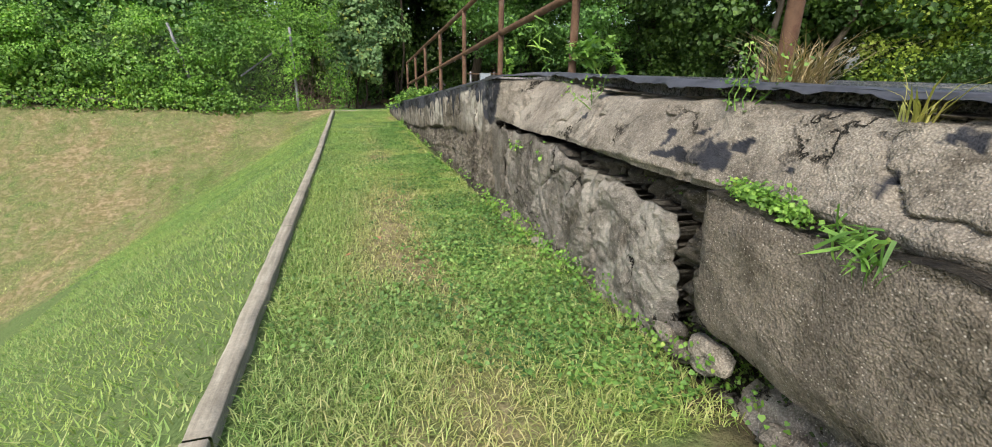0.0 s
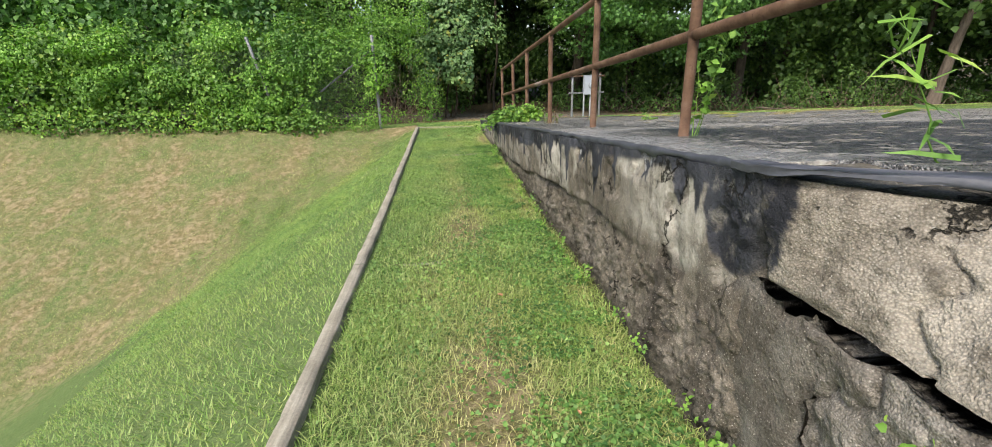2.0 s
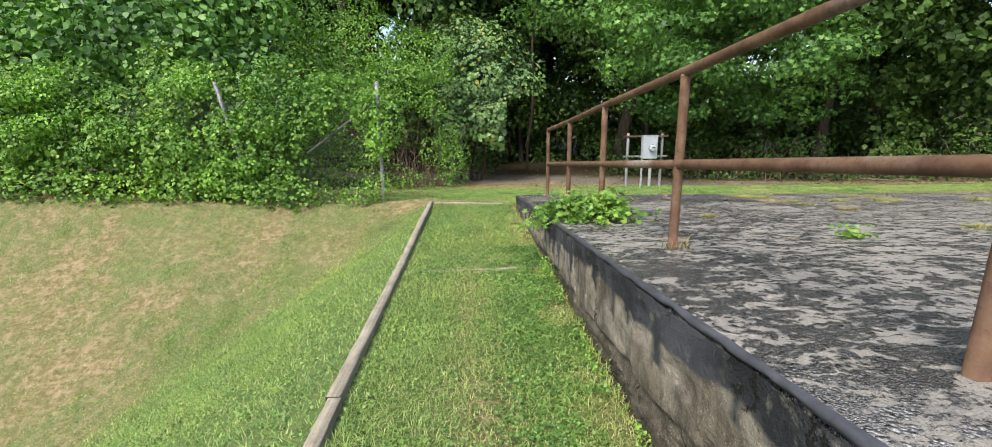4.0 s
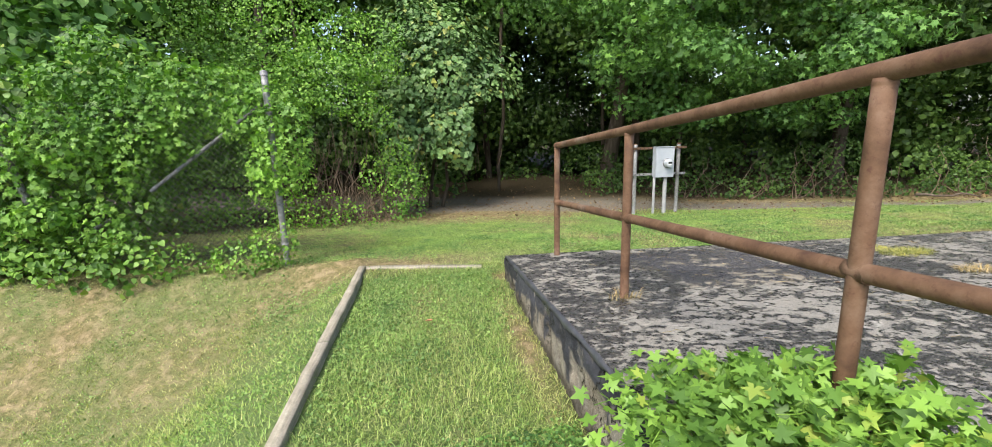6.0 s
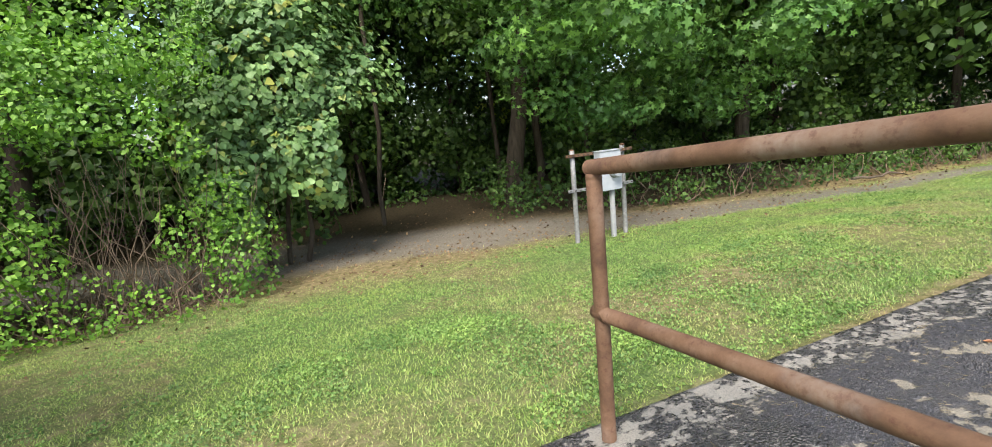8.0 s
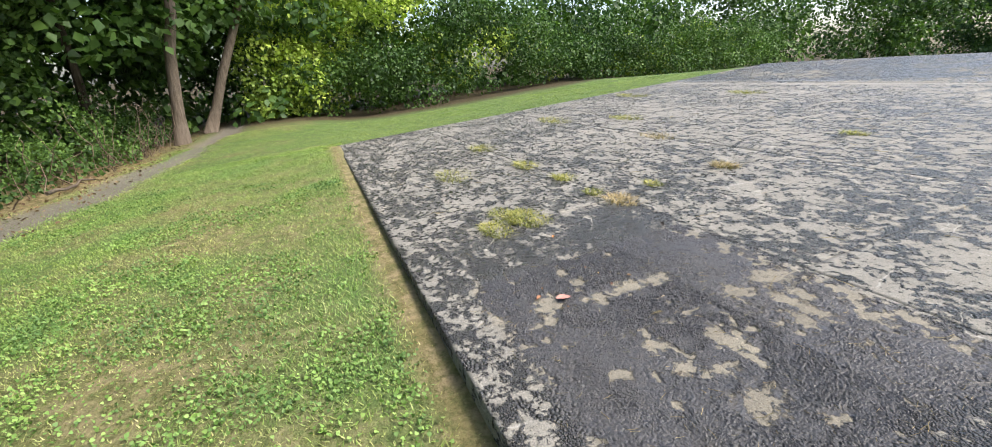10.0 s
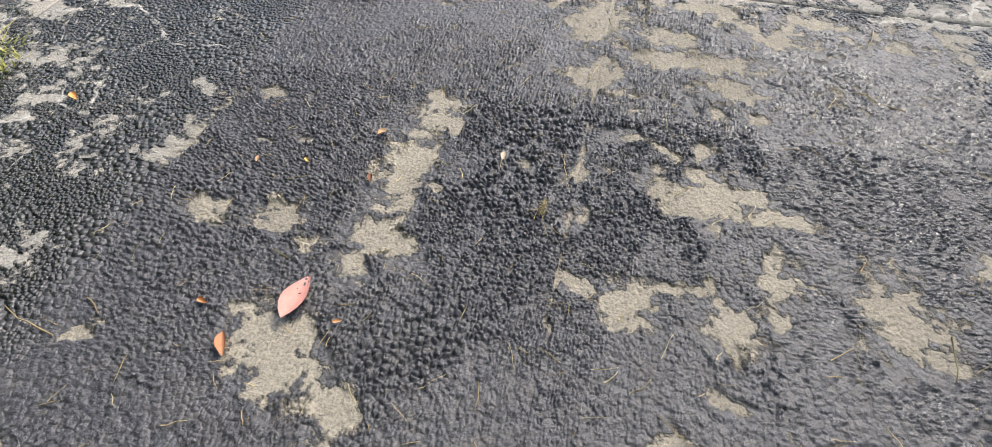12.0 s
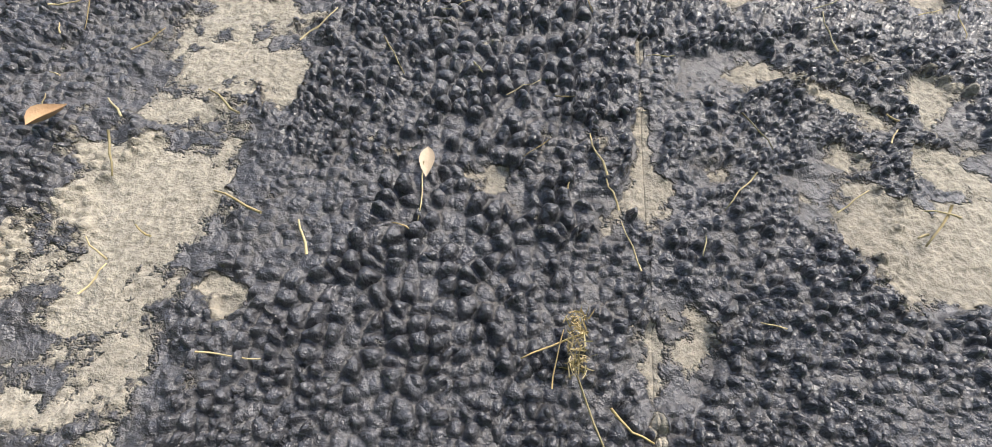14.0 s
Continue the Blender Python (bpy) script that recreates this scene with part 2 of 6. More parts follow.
def ground_material():
    m = Mat("lawn_soil", 0.95, 0, 0.1)
    at = m.coords()
    fine = m.noise(60, 5, 0.7, at)
    clump = m.noise(9, 4, 0.65, at)
    green = m.ramp(fine, [(0.3, (0.06, 0.095, 0.030)), (0.7, (0.18, 0.25, 0.09))])
    green = m.mix(0.7, green, m.ramp(m.noise(24, 4, 0.7, at), [(0.35, (0.6, 0.66, 0.6)), (0.65, (1.25, 1.2, 1.15))]), "MULTIPLY")
    tan = m.ramp(fine, [(0.25, (0.14, 0.112, 0.052)), (0.75, (0.295, 0.24, 0.122))])
    tan = m.mix(0.8, tan, m.ramp(m.noise(18, 5, 0.75, at), [(0.35, (0.52, 0.55, 0.5)), (0.65, (1.15, 1.1, 1.05))]), "MULTIPLY")
    tan = m.mix(m.ramp(clump, [(0.45, 0.0), (0.62, 0.6)]), tan, (0.36, 0.285, 0.175))
    gravel = m.ramp(m.noise(45, 6, 0.75, at), [(0.3, (0.09, 0.082, 0.068)), (0.55, (0.22, 0.20, 0.168)), (0.75, (0.42, 0.385, 0.33))])
    litter = m.ramp(m.noise(14, 6, 0.75, at), [(0.35, (0.035, 0.030, 0.018)), (0.65, (0.11, 0.085, 0.050))])
    d = m.math("ADD", m.attr("dry"), m.math("MULTIPLY", m.math("SUBTRACT", clump, 0.5), 0.9), True)
    c = m.mix(d, green, tan)
    c = m.mix(m.attr("wood"), c, litter)
    c = m.mix(m.attr("gravel"), c, gravel)
    m.color(c)
    return m.bump(m.math("ADD", fine, m.math("MULTIPLY", clump, 2.0)), 0.7, 0.02).m


def wall_material(name, base, light, stain=0.7):
    """Old cast concrete with aggregate, rain streaks and algae."""
    m = Mat(name, 0.92, 0, 0.2)
    at = m.coords()
    big, mid, fine = m.noise(1.6, 6, 0.65, at), m.noise(9, 6, 0.7, at), m.noise(70, 4, 0.7, at)
    c = m.mix(m.ramp(big, [(0.38, 0.0), (0.62, 1.0)]), base, light)
    mp = m.n("ShaderNodeMapping")
    mp.inputs["Scale"].default_value = (6, 6, 0.8)
    m.link(at, mp.inputs["Vector"])
    streak = m.noise(1.0, 5, 0.65, mp.outputs[0])
    c = m.mix(m.math("MULTIPLY", m.ramp(streak, [(0.46, 0.0), (0.66, 1.0)]), stain), c, (0.060, 0.052, 0.044))
    c = m.mix(m.math("MULTIPLY", m.ramp(mid, [(0.50, 0.0), (0.66, 1.0)]), 0.72), c, (0.080, 0.068, 0.050))
    grit = m.voronoi(190, "F1", at)
    c = m.mix(0.65, c, m.ramp(grit, [(0.1, (1.25, 1.22, 1.18)), (0.45, (0.80, 0.79, 0.77)), (0.8, (0.45, 0.43, 0.4))]), "MULTIPLY")
    c = m.mix(0.5, c, m.ramp(fine, [(0.3, (0.6, 0.6, 0.6)), (0.7, (1.3, 1.28, 1.25))]), "MULTIPLY")
    speck = m.ramp(m.voronoi(85, "F1", at), [(0.10, 0.75), (0.22, 0.0)])
    c = m.mix(speck, c, (0.46, 0.42, 0.35))
    vein = m.math("ABSOLUTE", m.math("SUBTRACT", m.noise(2.6, 7, 0.6, at), 0.5))
    crack = m.math("MULTIPLY", m.ramp(vein, [(0.003, 1.0), (0.010, 0.0)]), m.ramp(m.noise(1.9, 2, 0.5, at), [(0.50, 0.0), (0.56, 1.0)]))
    c = m.mix(m.math("MULTIPLY", m.attr("pale"), m.ramp(mid, [(0.40, 1.0), (0.62, 0.25)])), c, m.mix(0.5, (0.50, 0.46, 0.385), m.ramp(fine, [(0.3, (0.40, 0.365, 0.305)), (0.7, (0.60, 0.56, 0.475))])))
    c = m.mix(m.math("MULTIPLY", m.attr("tar"), m.ramp(mid, [(0.32, 0.5), (0.45, 1.0)])), c, m.ramp(big, [(0.4, (0.022, 0.023, 0.027)), (0.6, (0.075, 0.078, 0.090))]))
    c = m.mix(crack, c, (0.018, 0.016, 0.012))
    # near-black tone mixed in by the mask each wall piece carries
    c = m.mix(m.attr("dark_tone"), c, m.ramp(fine, [(0.3, (0.012, 0.011, 0.008)), (0.7, (0.060, 0.055, 0.035))]))
    m.color(c)
    h = m.math("ADD", m.math("MULTIPLY", mid, 3.0), m.math("ADD", fine, m.math("MULTIPLY", grit, -0.3)))
    return m.bump(m.math("SUBTRACT", h, m.math("MULTIPLY", crack, 2.0)), 0.9, 0.011).m


def slab_material():
    """Black bituminous coat, blistered and worn through to the concrete."""
    m = Mat("coated_slab", 0.5, 0, 0.5)
    at = m.coords()
    big, mid, fine = m.noise(3.2, 5, 0.62, at, 0.3), m.noise(28, 5, 0.7, at), m.noise(230, 3, 0.7, at)
    mp = m.n("ShaderNodeMapping")
    mp.inputs["Scale"].default_value = (6.5, 11, 8)
    m.link(at, mp.inputs["Vector"])
    streak = m.noise(1.0, 8, 0.72, mp.outputs[0], 0.6)
    w = m.math("ADD", m.attr("worn"), m.math("MULTIPLY", m.math("SUBTRACT", mid, 0.5), m.math("ADD", 0.36, m.math("MULTIPLY", m.attr("rough"), 0.35))))
    w = m.math("ADD", w, m.math("MULTIPLY", m.math("SUBTRACT", streak, 0.5), m.attr("rough")))
    bare = m.ramp(w, [(0.49, 0.0), (0.515, 1.0)])
    conc = m.ramp(big, [(0.3, (0.185, 0.160, 0.120)), (0.7, (0.30, 0.267, 0.205))])
    conc = m.mix(0.85, conc, m.ramp(fine, [(0.3, (0.45, 0.43, 0.40)), (0.5, (0.95, 0.95, 0.93)), (0.72, (1.3, 1.28, 1.2))]), "MULTIPLY")
    conc = m.mix(m.ramp(m.voronoi(150, "F1", at), [(0.05, 0.5), (0.3, 0.0)]), conc, (0.16, 0.14, 0.11))
    conc = m.mix(m.math("MULTIPLY", m.attr("rough"), 0.6), conc, m.ramp(fine, [(0.3, (0.21, 0.20, 0.18)), (0.7, (0.42, 0.405, 0.37))]))
    flake = m.ramp(m.noise(120, 6, 0.8, at), [(0.52, 0.0), (0.60, 0.7)])
    conc = m.mix(m.math("MULTIPLY", flake, m.attr("rough")), conc, (0.085, 0.080, 0.072))
    grey = m.ramp(fine, [(0.3, (0.026, 0.026, 0.027)), (0.7, (0.105, 0.100, 0.096))])
    grey = m.mix(m.math("MULTIPLY", m.ramp(big, [(0.45, 0.0), (0.7, 1.0)]), 0.5), grey, (0.085, 0.080, 0.075))
    black = m.ramp(fine, [(0.3, (0.026, 0.0265, 0.030)), (0.7, (0.072, 0.072, 0.079))])
    black = m.mix(m.ramp(big, [(0.50, 0.0), (0.75, 0.35)]), black, (0.048, 0.044, 0.041))
    coat = m.mix(m.attr("rough"), black, grey)
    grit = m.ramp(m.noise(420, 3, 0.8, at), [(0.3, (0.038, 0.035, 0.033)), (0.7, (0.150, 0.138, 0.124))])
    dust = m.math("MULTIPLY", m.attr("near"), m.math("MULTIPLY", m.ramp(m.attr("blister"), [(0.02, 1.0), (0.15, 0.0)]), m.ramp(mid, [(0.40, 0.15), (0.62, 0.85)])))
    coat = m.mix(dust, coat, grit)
    chip = m.ramp(m.math("ADD", m.noise(75, 5, 0.75, at), m.math("MULTIPLY", m.attr("fleck"), 0.22)), [(0.62, 0.0), (0.68, 0.85)])
    coat = m.mix(m.math("MULTIPLY", chip, m.attr("fleck")), coat, (0.36, 0.355, 0.345))
    warp = m.n("ShaderNodeTexNoise", Scale=3.0, Detail=4.0)
    m.link(at, warp.inputs["Vector"])
    bent = m.t.nodes.new("ShaderNodeMix")
    bent.data_type, bent.blend_type = "RGBA", "LINEAR_LIGHT"
    bent.inputs[0].default_value = 0.16
    m.link(at, bent.inputs[6])
    m.link(warp.outputs["Color"], bent.inputs[7])
    net = m.math("MULTIPLY", m.ramp(m.voronoi(3.6, "DISTANCE_TO_EDGE", bent.outputs[2]), [(0.006, 1.0), (0.020, 0.0)]), m.ramp(m.noise(2.3, 3, 0.6, at), [(0.50, 0.0), (0.58, 1.0)]))
    net = m.math("MULTIPLY", m.math("MULTIPLY", net, m.attr("peb")), m.ramp(mid, [(0.40, 0.0), (0.5, 1.0)]))
    bare = m.math("MAXIMUM", bare, m.math("MULTIPLY", net, 0.9))
    m.color(m.mix(bare, coat, m.mix(net, conc, (0.40, 0.375, 0.33))))
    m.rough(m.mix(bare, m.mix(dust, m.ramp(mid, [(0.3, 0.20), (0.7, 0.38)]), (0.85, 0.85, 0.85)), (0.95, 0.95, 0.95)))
    h = m.math("ADD", m.math("MULTIPLY", fine, 0.5), m.math("MULTIPLY", mid, 1.0))
    pick = m.ramp(m.noise(7, 3, 0.6, at), [(0.47, 0.0), (0.53, 1.0)])
    d = m.mix(pick, m.voronoi(82, "F1", at), m.voronoi(135, "F1", at))
    dome = m.math("SUBTRACT", 1.0, m.math("MULTIPLY", m.math("MULTIPLY", d, d), 1.6))
    far = m.math("MULTIPLY", m.math("MULTIPLY", dome, 3.2), m.math("MULTIPLY", m.attr("peb"), m.math("SUBTRACT", 1.0, bare)))
    lip = m.math("MULTIPLY", bare, -1.2)
    return m.bump(m.math("ADD", m.math("ADD", h, far), lip), 0.8, 0.006).m


def rust_material():
    m = Mat("rusted_pipe", 0.75, 0.0, 0.3)
    at = m.coords()
    n1, n2, n3 = m.noise(7, 6, 0.7, at), m.noise(38, 5, 0.7, at), m.noise(1.2, 3, 0.5, at)
    c = m.ramp(n1, [(0.3, (0.066, 0.035, 0.021)), (0.5, (0.135, 0.076, 0.044)), (0.7, (0.195, 0.125, 0.083))])
    c = m.mix(m.ramp(n2, [(0.55, 0.0), (0.68, 0.75)]), c, (0.075, 0.030, 0.020))
    c = m.mix(m.math("MULTIPLY", m.ramp(n3, [(0.58, 0.0), (0.70, 0.8)]), m.ramp(n2, [(0.35, 1.0), (0.6, 0.3)])), c, (0.34, 0.30, 0.265))
    m.color(c)
    return m.bump(m.math("ADD", n2, n1), 0.35, 0.003).m


def kerb_material():
    m = Mat("weathered_kerb", 0.93, 0, 0.2)
    at = m.coords()
    n1, n2 = m.noise(5, 6, 0.7, at), m.noise(90, 4, 0.7, at)
    mp = m.n("ShaderNodeMapping")
    mp.inputs["Scale"].default_value = (60, 3, 60)
    m.link(at, mp.inputs["Vector"])
    grain = m.noise(1.0, 4, 0.6, mp.outputs[0])
    c = m.ramp(n1, [(0.3, (0.25, 0.225, 0.175)), (0.7, (0.42, 0.38, 0.305))])
    c = m.mix(0.6, c, m.ramp(grain, [(0.35, (0.6, 0.58, 0.54)), (0.65, (1.2, 1.2, 1.18))]), "MULTIPLY")
    c = m.mix(0.5, c, m.ramp(n2, [(0.3, (0.6, 0.6, 0.6)), (0.7, (1.25, 1.25, 1.2))]), "MULTIPLY")
    m.color(c)
    return m.bump(m.math("ADD", grain, n2), 0.5, 0.006).m


def plain(name, base, other, scale=20, rough=0.7, metal=0.0, bump=0.2):
    m = Mat(name, rough, metal, 0.4)
    n = m.noise(scale, 5, 0.65)
    m.color(m.ramp(n, [(0.3, base), (0.7, other)]))
    return m.bump(n, bump, 0.004).m


def bark_material(name, a, b):
    m = Mat(name, 0.95, 0, 0.15)
    mp = m.n("ShaderNodeMapping")
    mp.inputs["Scale"].default_value = (14, 14, 2.2)
    m.link(m.coords(), mp.inputs["Vector"])
    n = m.noise(1.0, 6, 0.7, mp.outputs[0])
    m.color(m.ramp(n, [(0.3, a), (0.7, b)]))
    return m.bump(n, 0.9, 0.03).m


GRASS, SOIL = grass_material("lawn_grass"), ground_material()
WALL, PANEL_L, PANEL_R, COPING = (wall_material("old_concrete", (0.160, 0.136, 0.104), (0.33, 0.292, 0.235), 0.8),
                                  wall_material("pale_broken_concrete", (0.145, 0.128, 0.104), (0.36, 0.33, 0.285), 0.7),
                                  wall_material("brown_concrete", (0.185, 0.162, 0.128), (0.285, 0.246, 0.195), 0.4),
                                  wall_material("sandy_concrete", (0.275, 0.243, 0.195), (0.47, 0.428, 0.352), 0.3))
SLAB, RUST, KERB = slab_material(), rust_material(), kerb_material()
TAR = plain("tar", (0.035, 0.037, 0.043), (0.085, 0.088, 0.102), 12, 0.5, 0, 0.6)
GALV = plain("galvanised_steel", (0.17, 0.17, 0.17), (0.31, 0.31, 0.31), 25, 0.6, 0.3)
GREYPAINT = plain("grey_paint", (0.34, 0.37, 0.41), (0.42, 0.45, 0.48), 6, 0.45)
PVC = plain("grey_conduit", (0.27, 0.275, 0.28), (0.35, 0.355, 0.36), 8, 0.6)
DARKMETAL = plain("dark_wire", (0.020, 0.020, 0.020), (0.055, 0.053, 0.050), 40, 0.7, 0.3)
BARK = bark_material("bark", (0.032, 0.026, 0.019), (0.10, 0.082, 0.062))
BARK_P = bark_material("pale_bark", (0.075, 0.058, 0.043), (0.19, 0.152, 0.118))
TWIG = plain("dead_twigs", (0.10, 0.068, 0.045), (0.24, 0.18, 0.13), 15, 0.9)
VINE = leaf_material("vine_leaves", (0.070, 0.150, 0.026), (0.14, 0.275, 0.046), (0.24, 0.42, 0.075), 0.35, 0.5, 0.7, (0.30, 0.36, 0.07))
GRAPE = leaf_material("grape_leaves", (0.085, 0.165, 0.058), (0.145, 0.262, 0.096), (0.215, 0.35, 0.145), 0.25, 0.5, 0.9, (0.34, 0.36, 0.08))
MAPLE = leaf_material("maple_leaves", (0.048, 0.12, 0.028), (0.105, 0.235, 0.052), (0.185, 0.36, 0.09), 0.35, 0.5, 0.5)
WOODS = leaf_material("wood_leaves", (0.034, 0.078, 0.019), (0.066, 0.135, 0.031), (0.12, 0.215, 0.050), 0.35, 0.55, 0.25)
BUSH = leaf_material("bush_leaves", (0.085, 0.195, 0.032), (0.160, 0.325, 0.055), (0.265, 0.46, 0.09), 0.45, 0.5, 0.6)
# yellow-green leaves, colour lightened to put sunlight on them
BRIGHT = leaf_material("sun_toned_leaves", (0.20, 0.30, 0.045), (0.33, 0.45, 0.07), (0.47, 0.58, 0.12), 0.4, 0.5, 0.4)
JOINT = leaf_material("joint_grass", (0.20, 0.22, 0.05), (0.34, 0.34, 0.09), (0.48, 0.44, 0.16), 0.3, 0.6, 5.0)
WEED = leaf_material("weed_leaves", (0.10, 0.21, 0.032), (0.17, 0.34, 0.055), (0.26, 0.44, 0.09), 0.35, 0.5, 3.0, (0.32, 0.42, 0.08))
MOSS = leaf_material("moss", (0.022, 0.036, 0.010), (0.05, 0.085, 0.018), (0.11, 0.17, 0.03), 0.15, 0.8, 6.0)
STRAW = leaf_material("straw", (0.24, 0.18, 0.09), (0.36, 0.28, 0.15), (0.50, 0.41, 0.25), 0.2, 0.7, 4.0)


# ---------------------------------------------------------------- the land: one sheet to the horizon
def steps(*spans):
    out = []
    for a, b, s in spans:
        out += list(np.arange(a, b - 1e-6, s))
    return np.array(out + [spans[-1][1]])


def build_ground():
    xs = steps((-1500, -300, 400), (-300, -60, 40), (-60, -14, 2.0), (-14, -1.4, 0.14), (-1.4, 1.0, 0.06), (1.0, 12, 0.14), (12, 40, 0.7), (40, 100, 10), (100, 1500, 280))
    ys = steps((-1500, -300, 400), (-300, -40, 40), (-40, -4, 1.0), (-4, 20, 0.12), (20, 40, 0.8), (40, 100, 10), (100, 1500, 280))
    x, y = np.meshgrid(xs, ys, indexing="ij")
    x, y = x.ravel(), y.ravel()
    z = ground_z(x, y)
    z = z + 0.03 * track_m(x, y) * (fbm(x * 9, y * 9, 31) - 0.5) - 0.05 * track_m(x, y) * (y > 13)
    wood = smooth(17.6, 18.8, y + 0.8 * (fbm(x, y, 9) - 0.5) + 0.22 * np.clip(x - 4, 0, 14) - 1.2 * smooth(-2, -4, -x) * 0)
    wood = np.maximum(wood, smooth(15.5, 18.0, x + 1.5 * (fbm(x * 0.6, y * 0.6, 10) - 0.5)))
    wood = np.maximum(wood, smooth(16.2, 17.2, y) * smooth(-0.6, -1.6, x))
    wood = np.maximum(wood, smooth(12.8, 13.8, y) * smooth(-4.6, -6.0, x))
    wood = np.maximum(wood, np.exp(-((x - 0.45) / np.where(y < 0.3, 0.13, 0.035)) ** 2) * (y < EDGE_Y))
    grav = track_m(x, y) * (y > 13)
    me = np_mesh("ground", np.stack([x, y, z], 1), grid_faces(len(xs), len(ys)), SOIL, True,
                 {"dry": dry_m(x, y), "wood": wood, "gravel": np.clip(grav, 0, 1) * 0.9})
    return tagged(new("ground", me), "uneven lawn soil with dry patches and a gravel track", "ground", kind="structure")


ground = build_ground()

RNG = np.random.default_rng(7)


def blades(name, spans, density, height, width, label, segs=True, keep=None, parent=None):
    pts = []
    for x0, x1, y0, y1, share in spans:
        n = int((x1 - x0) * (y1 - y0) * density * share)
        pts.append(np.stack([RNG.uniform(x0, x1, n), RNG.uniform(y0, y1, n)], 1))
    p = np.vstack(pts)
    dry = dry_m(p[:, 0], p[:, 1])
    ok = RNG.random(len(p)) > np.clip(dry * 1.15 - 0.25, 0, 0.93)
    if keep is not None:
        ok &= keep(p[:, 0], p[:, 1])
    p, dry = p[ok], dry[ok]
    n = len(p)
    z = ground_z(p[:, 0], p[:, 1]) - 0.006
    tall = 0.65 + 0.9 * fbm(p[:, 0] * 2.5, p[:, 1] * 2.5, 21)
    h = height * RNG.uniform(0.4, 1.2, n) * tall * (1 - 0.35 * dry)
    a, lean = RNG.uniform(0, 2 * np.pi, n), RNG.uniform(0.4, 1.9, n)
    w = width * RNG.uniform(0.7, 1.3, n)
    base = np.stack([p[:, 0], p[:, 1], z], 1)
    side = np.stack([-np.sin(a), np.cos(a), np.zeros(n)], 1) * w[:, None]
    out = np.stack([np.cos(a) * lean, np.sin(a) * lean, np.zeros(n)], 1) * h[:, None]
    up = np.zeros((n, 3))
    up[:, 2] = h
    d = np.clip(dry * 0.9 + RNG.normal(0, 0.22, n) + np.where(p[:, 1] < 11.5, 0.13, -0.02), 0, 1)
    if segs:
        v = np.stack([base - side, base + side, base + 0.35 * out + 0.62 * up + side * 0.8, base + 0.35 * out + 0.62 * up - side * 0.8,
                      base + out + up * (1.02 - 0.25 * lean[:, None])], 1)
        f = np.array([[0, 1, 2], [0, 2, 3], [3, 2, 4]])
    else:
        v = np.stack([base - side, base + side, base + out + up], 1)
        f = np.array([[0, 1, 2]])
    k = v.shape[1]
    faces = (np.arange(n)[:, None, None] * k + f[None]).reshape(-1, 3)
    me = np_mesh(name, v.reshape(-1, 3), faces, GRASS, False, {"dry": np.repeat(d, k)})
    return tagged(new(name, me), label, "grass", kind="stuff")


def not_built(x, y):
    on_slab = (x > EDGE_X + 0.045) & (x < SLAB_E + 0.03) & (y < EDGE_Y + 0.03)
    on_kerb = (np.abs(x - KERB_X) < 0.065) & (y < 11.95)
    on_kerb |= (np.abs(y - 11.95 + 0.168 * (x + 1)) < 0.065) & (x > -1.05) & (x < 0.25)
    wood = (y > 17.4 - 0.22 * np.clip(x - 4, 0, 14)) | (x > 15.5)
    return ~on_slab & ~on_kerb & ~wood & (RNG.random(len(x)) > track_m(x, y) * (y > 13) * 0.97)


# ---------------------------------------------------------------- leaves
SHAPES = {
    "diamond": (np.array([[0, 0, 0], [0.40, 0.42, 0.10], [0, 1, 0], [-0.40, 0.42, 0.10]]), np.array([[0, 1, 2], [0, 2, 3]])),
    "heart": (np.array([[0, 0, 0], [0.38, 0.02, 0.05], [0.50, 0.38, 0.10], [0, 1, -0.06], [-0.50, 0.38, 0.10], [-0.38, 0.02, 0.05]]),
              np.array([[0, 1, 2], [0, 2, 3], [0, 3, 4], [0, 4, 5]])),
    "lobed": (np.array([[0, 0.25, 0], [0.10, 0, 0.02], [0.42, 0.05, 0.08], [0.24, 0.30, 0.04], [0.60, 0.58, 0.05], [0.20, 0.58, 0.02], [0, 1.05, -0.1],
                        [-0.20, 0.58, 0.02], [-0.60, 0.58, 0.05], [-0.24, 0.30, 0.04], [-0.42, 0.05, 0.08], [-0.10, 0, 0.02]]),
              np.array([[0, i, i + 1] for i in range(1, 11)])),
    "blade": (np.array([[-0.05, 0, 0], [0.05, 0, 0], [0.04, 0.6, 0.10], [-0.04, 0.6, 0.10], [0, 1, 0.02]]), np.array([[0, 1, 2], [0, 2, 3], [3, 2, 4]])),
}


def unit(v):
    return v / (np.linalg.norm(v, axis=-1, keepdims=True) + 1e-9)


def leaf_arrays(p, normal, size, shape="diamond", droop=0.5, jitter=0.6, rng=None):
    rng = rng or RNG
    n = len(p)
    nn = unit(normal + rng.normal(0, jitter, (n, 3)))
    down = np.tile(np.array([0, 0, -1.0]), (n, 1)) * droop + rng.normal(0, 0.55, (n, 3))
    d = unit(down - nn * np.sum(down * nn, 1, keepdims=True))
    s = np.cross(d, nn)
    sz = size * rng.uniform(0.6, 1.3, n)
    t, f = SHAPES[shape]
    v = p[:, None, :] + sz[:, None, None] * (t[None, :, 0:1] * s[:, None, :] + (t[None, :, 1:2] - 0.4) * d[:, None, :] + t[None, :, 2:3] * nn[:, None, :])
    faces = (np.arange(n)[:, None, None] * len(t) + f[None]).reshape(-1, 3)
    return v.reshape(-1, 3), faces


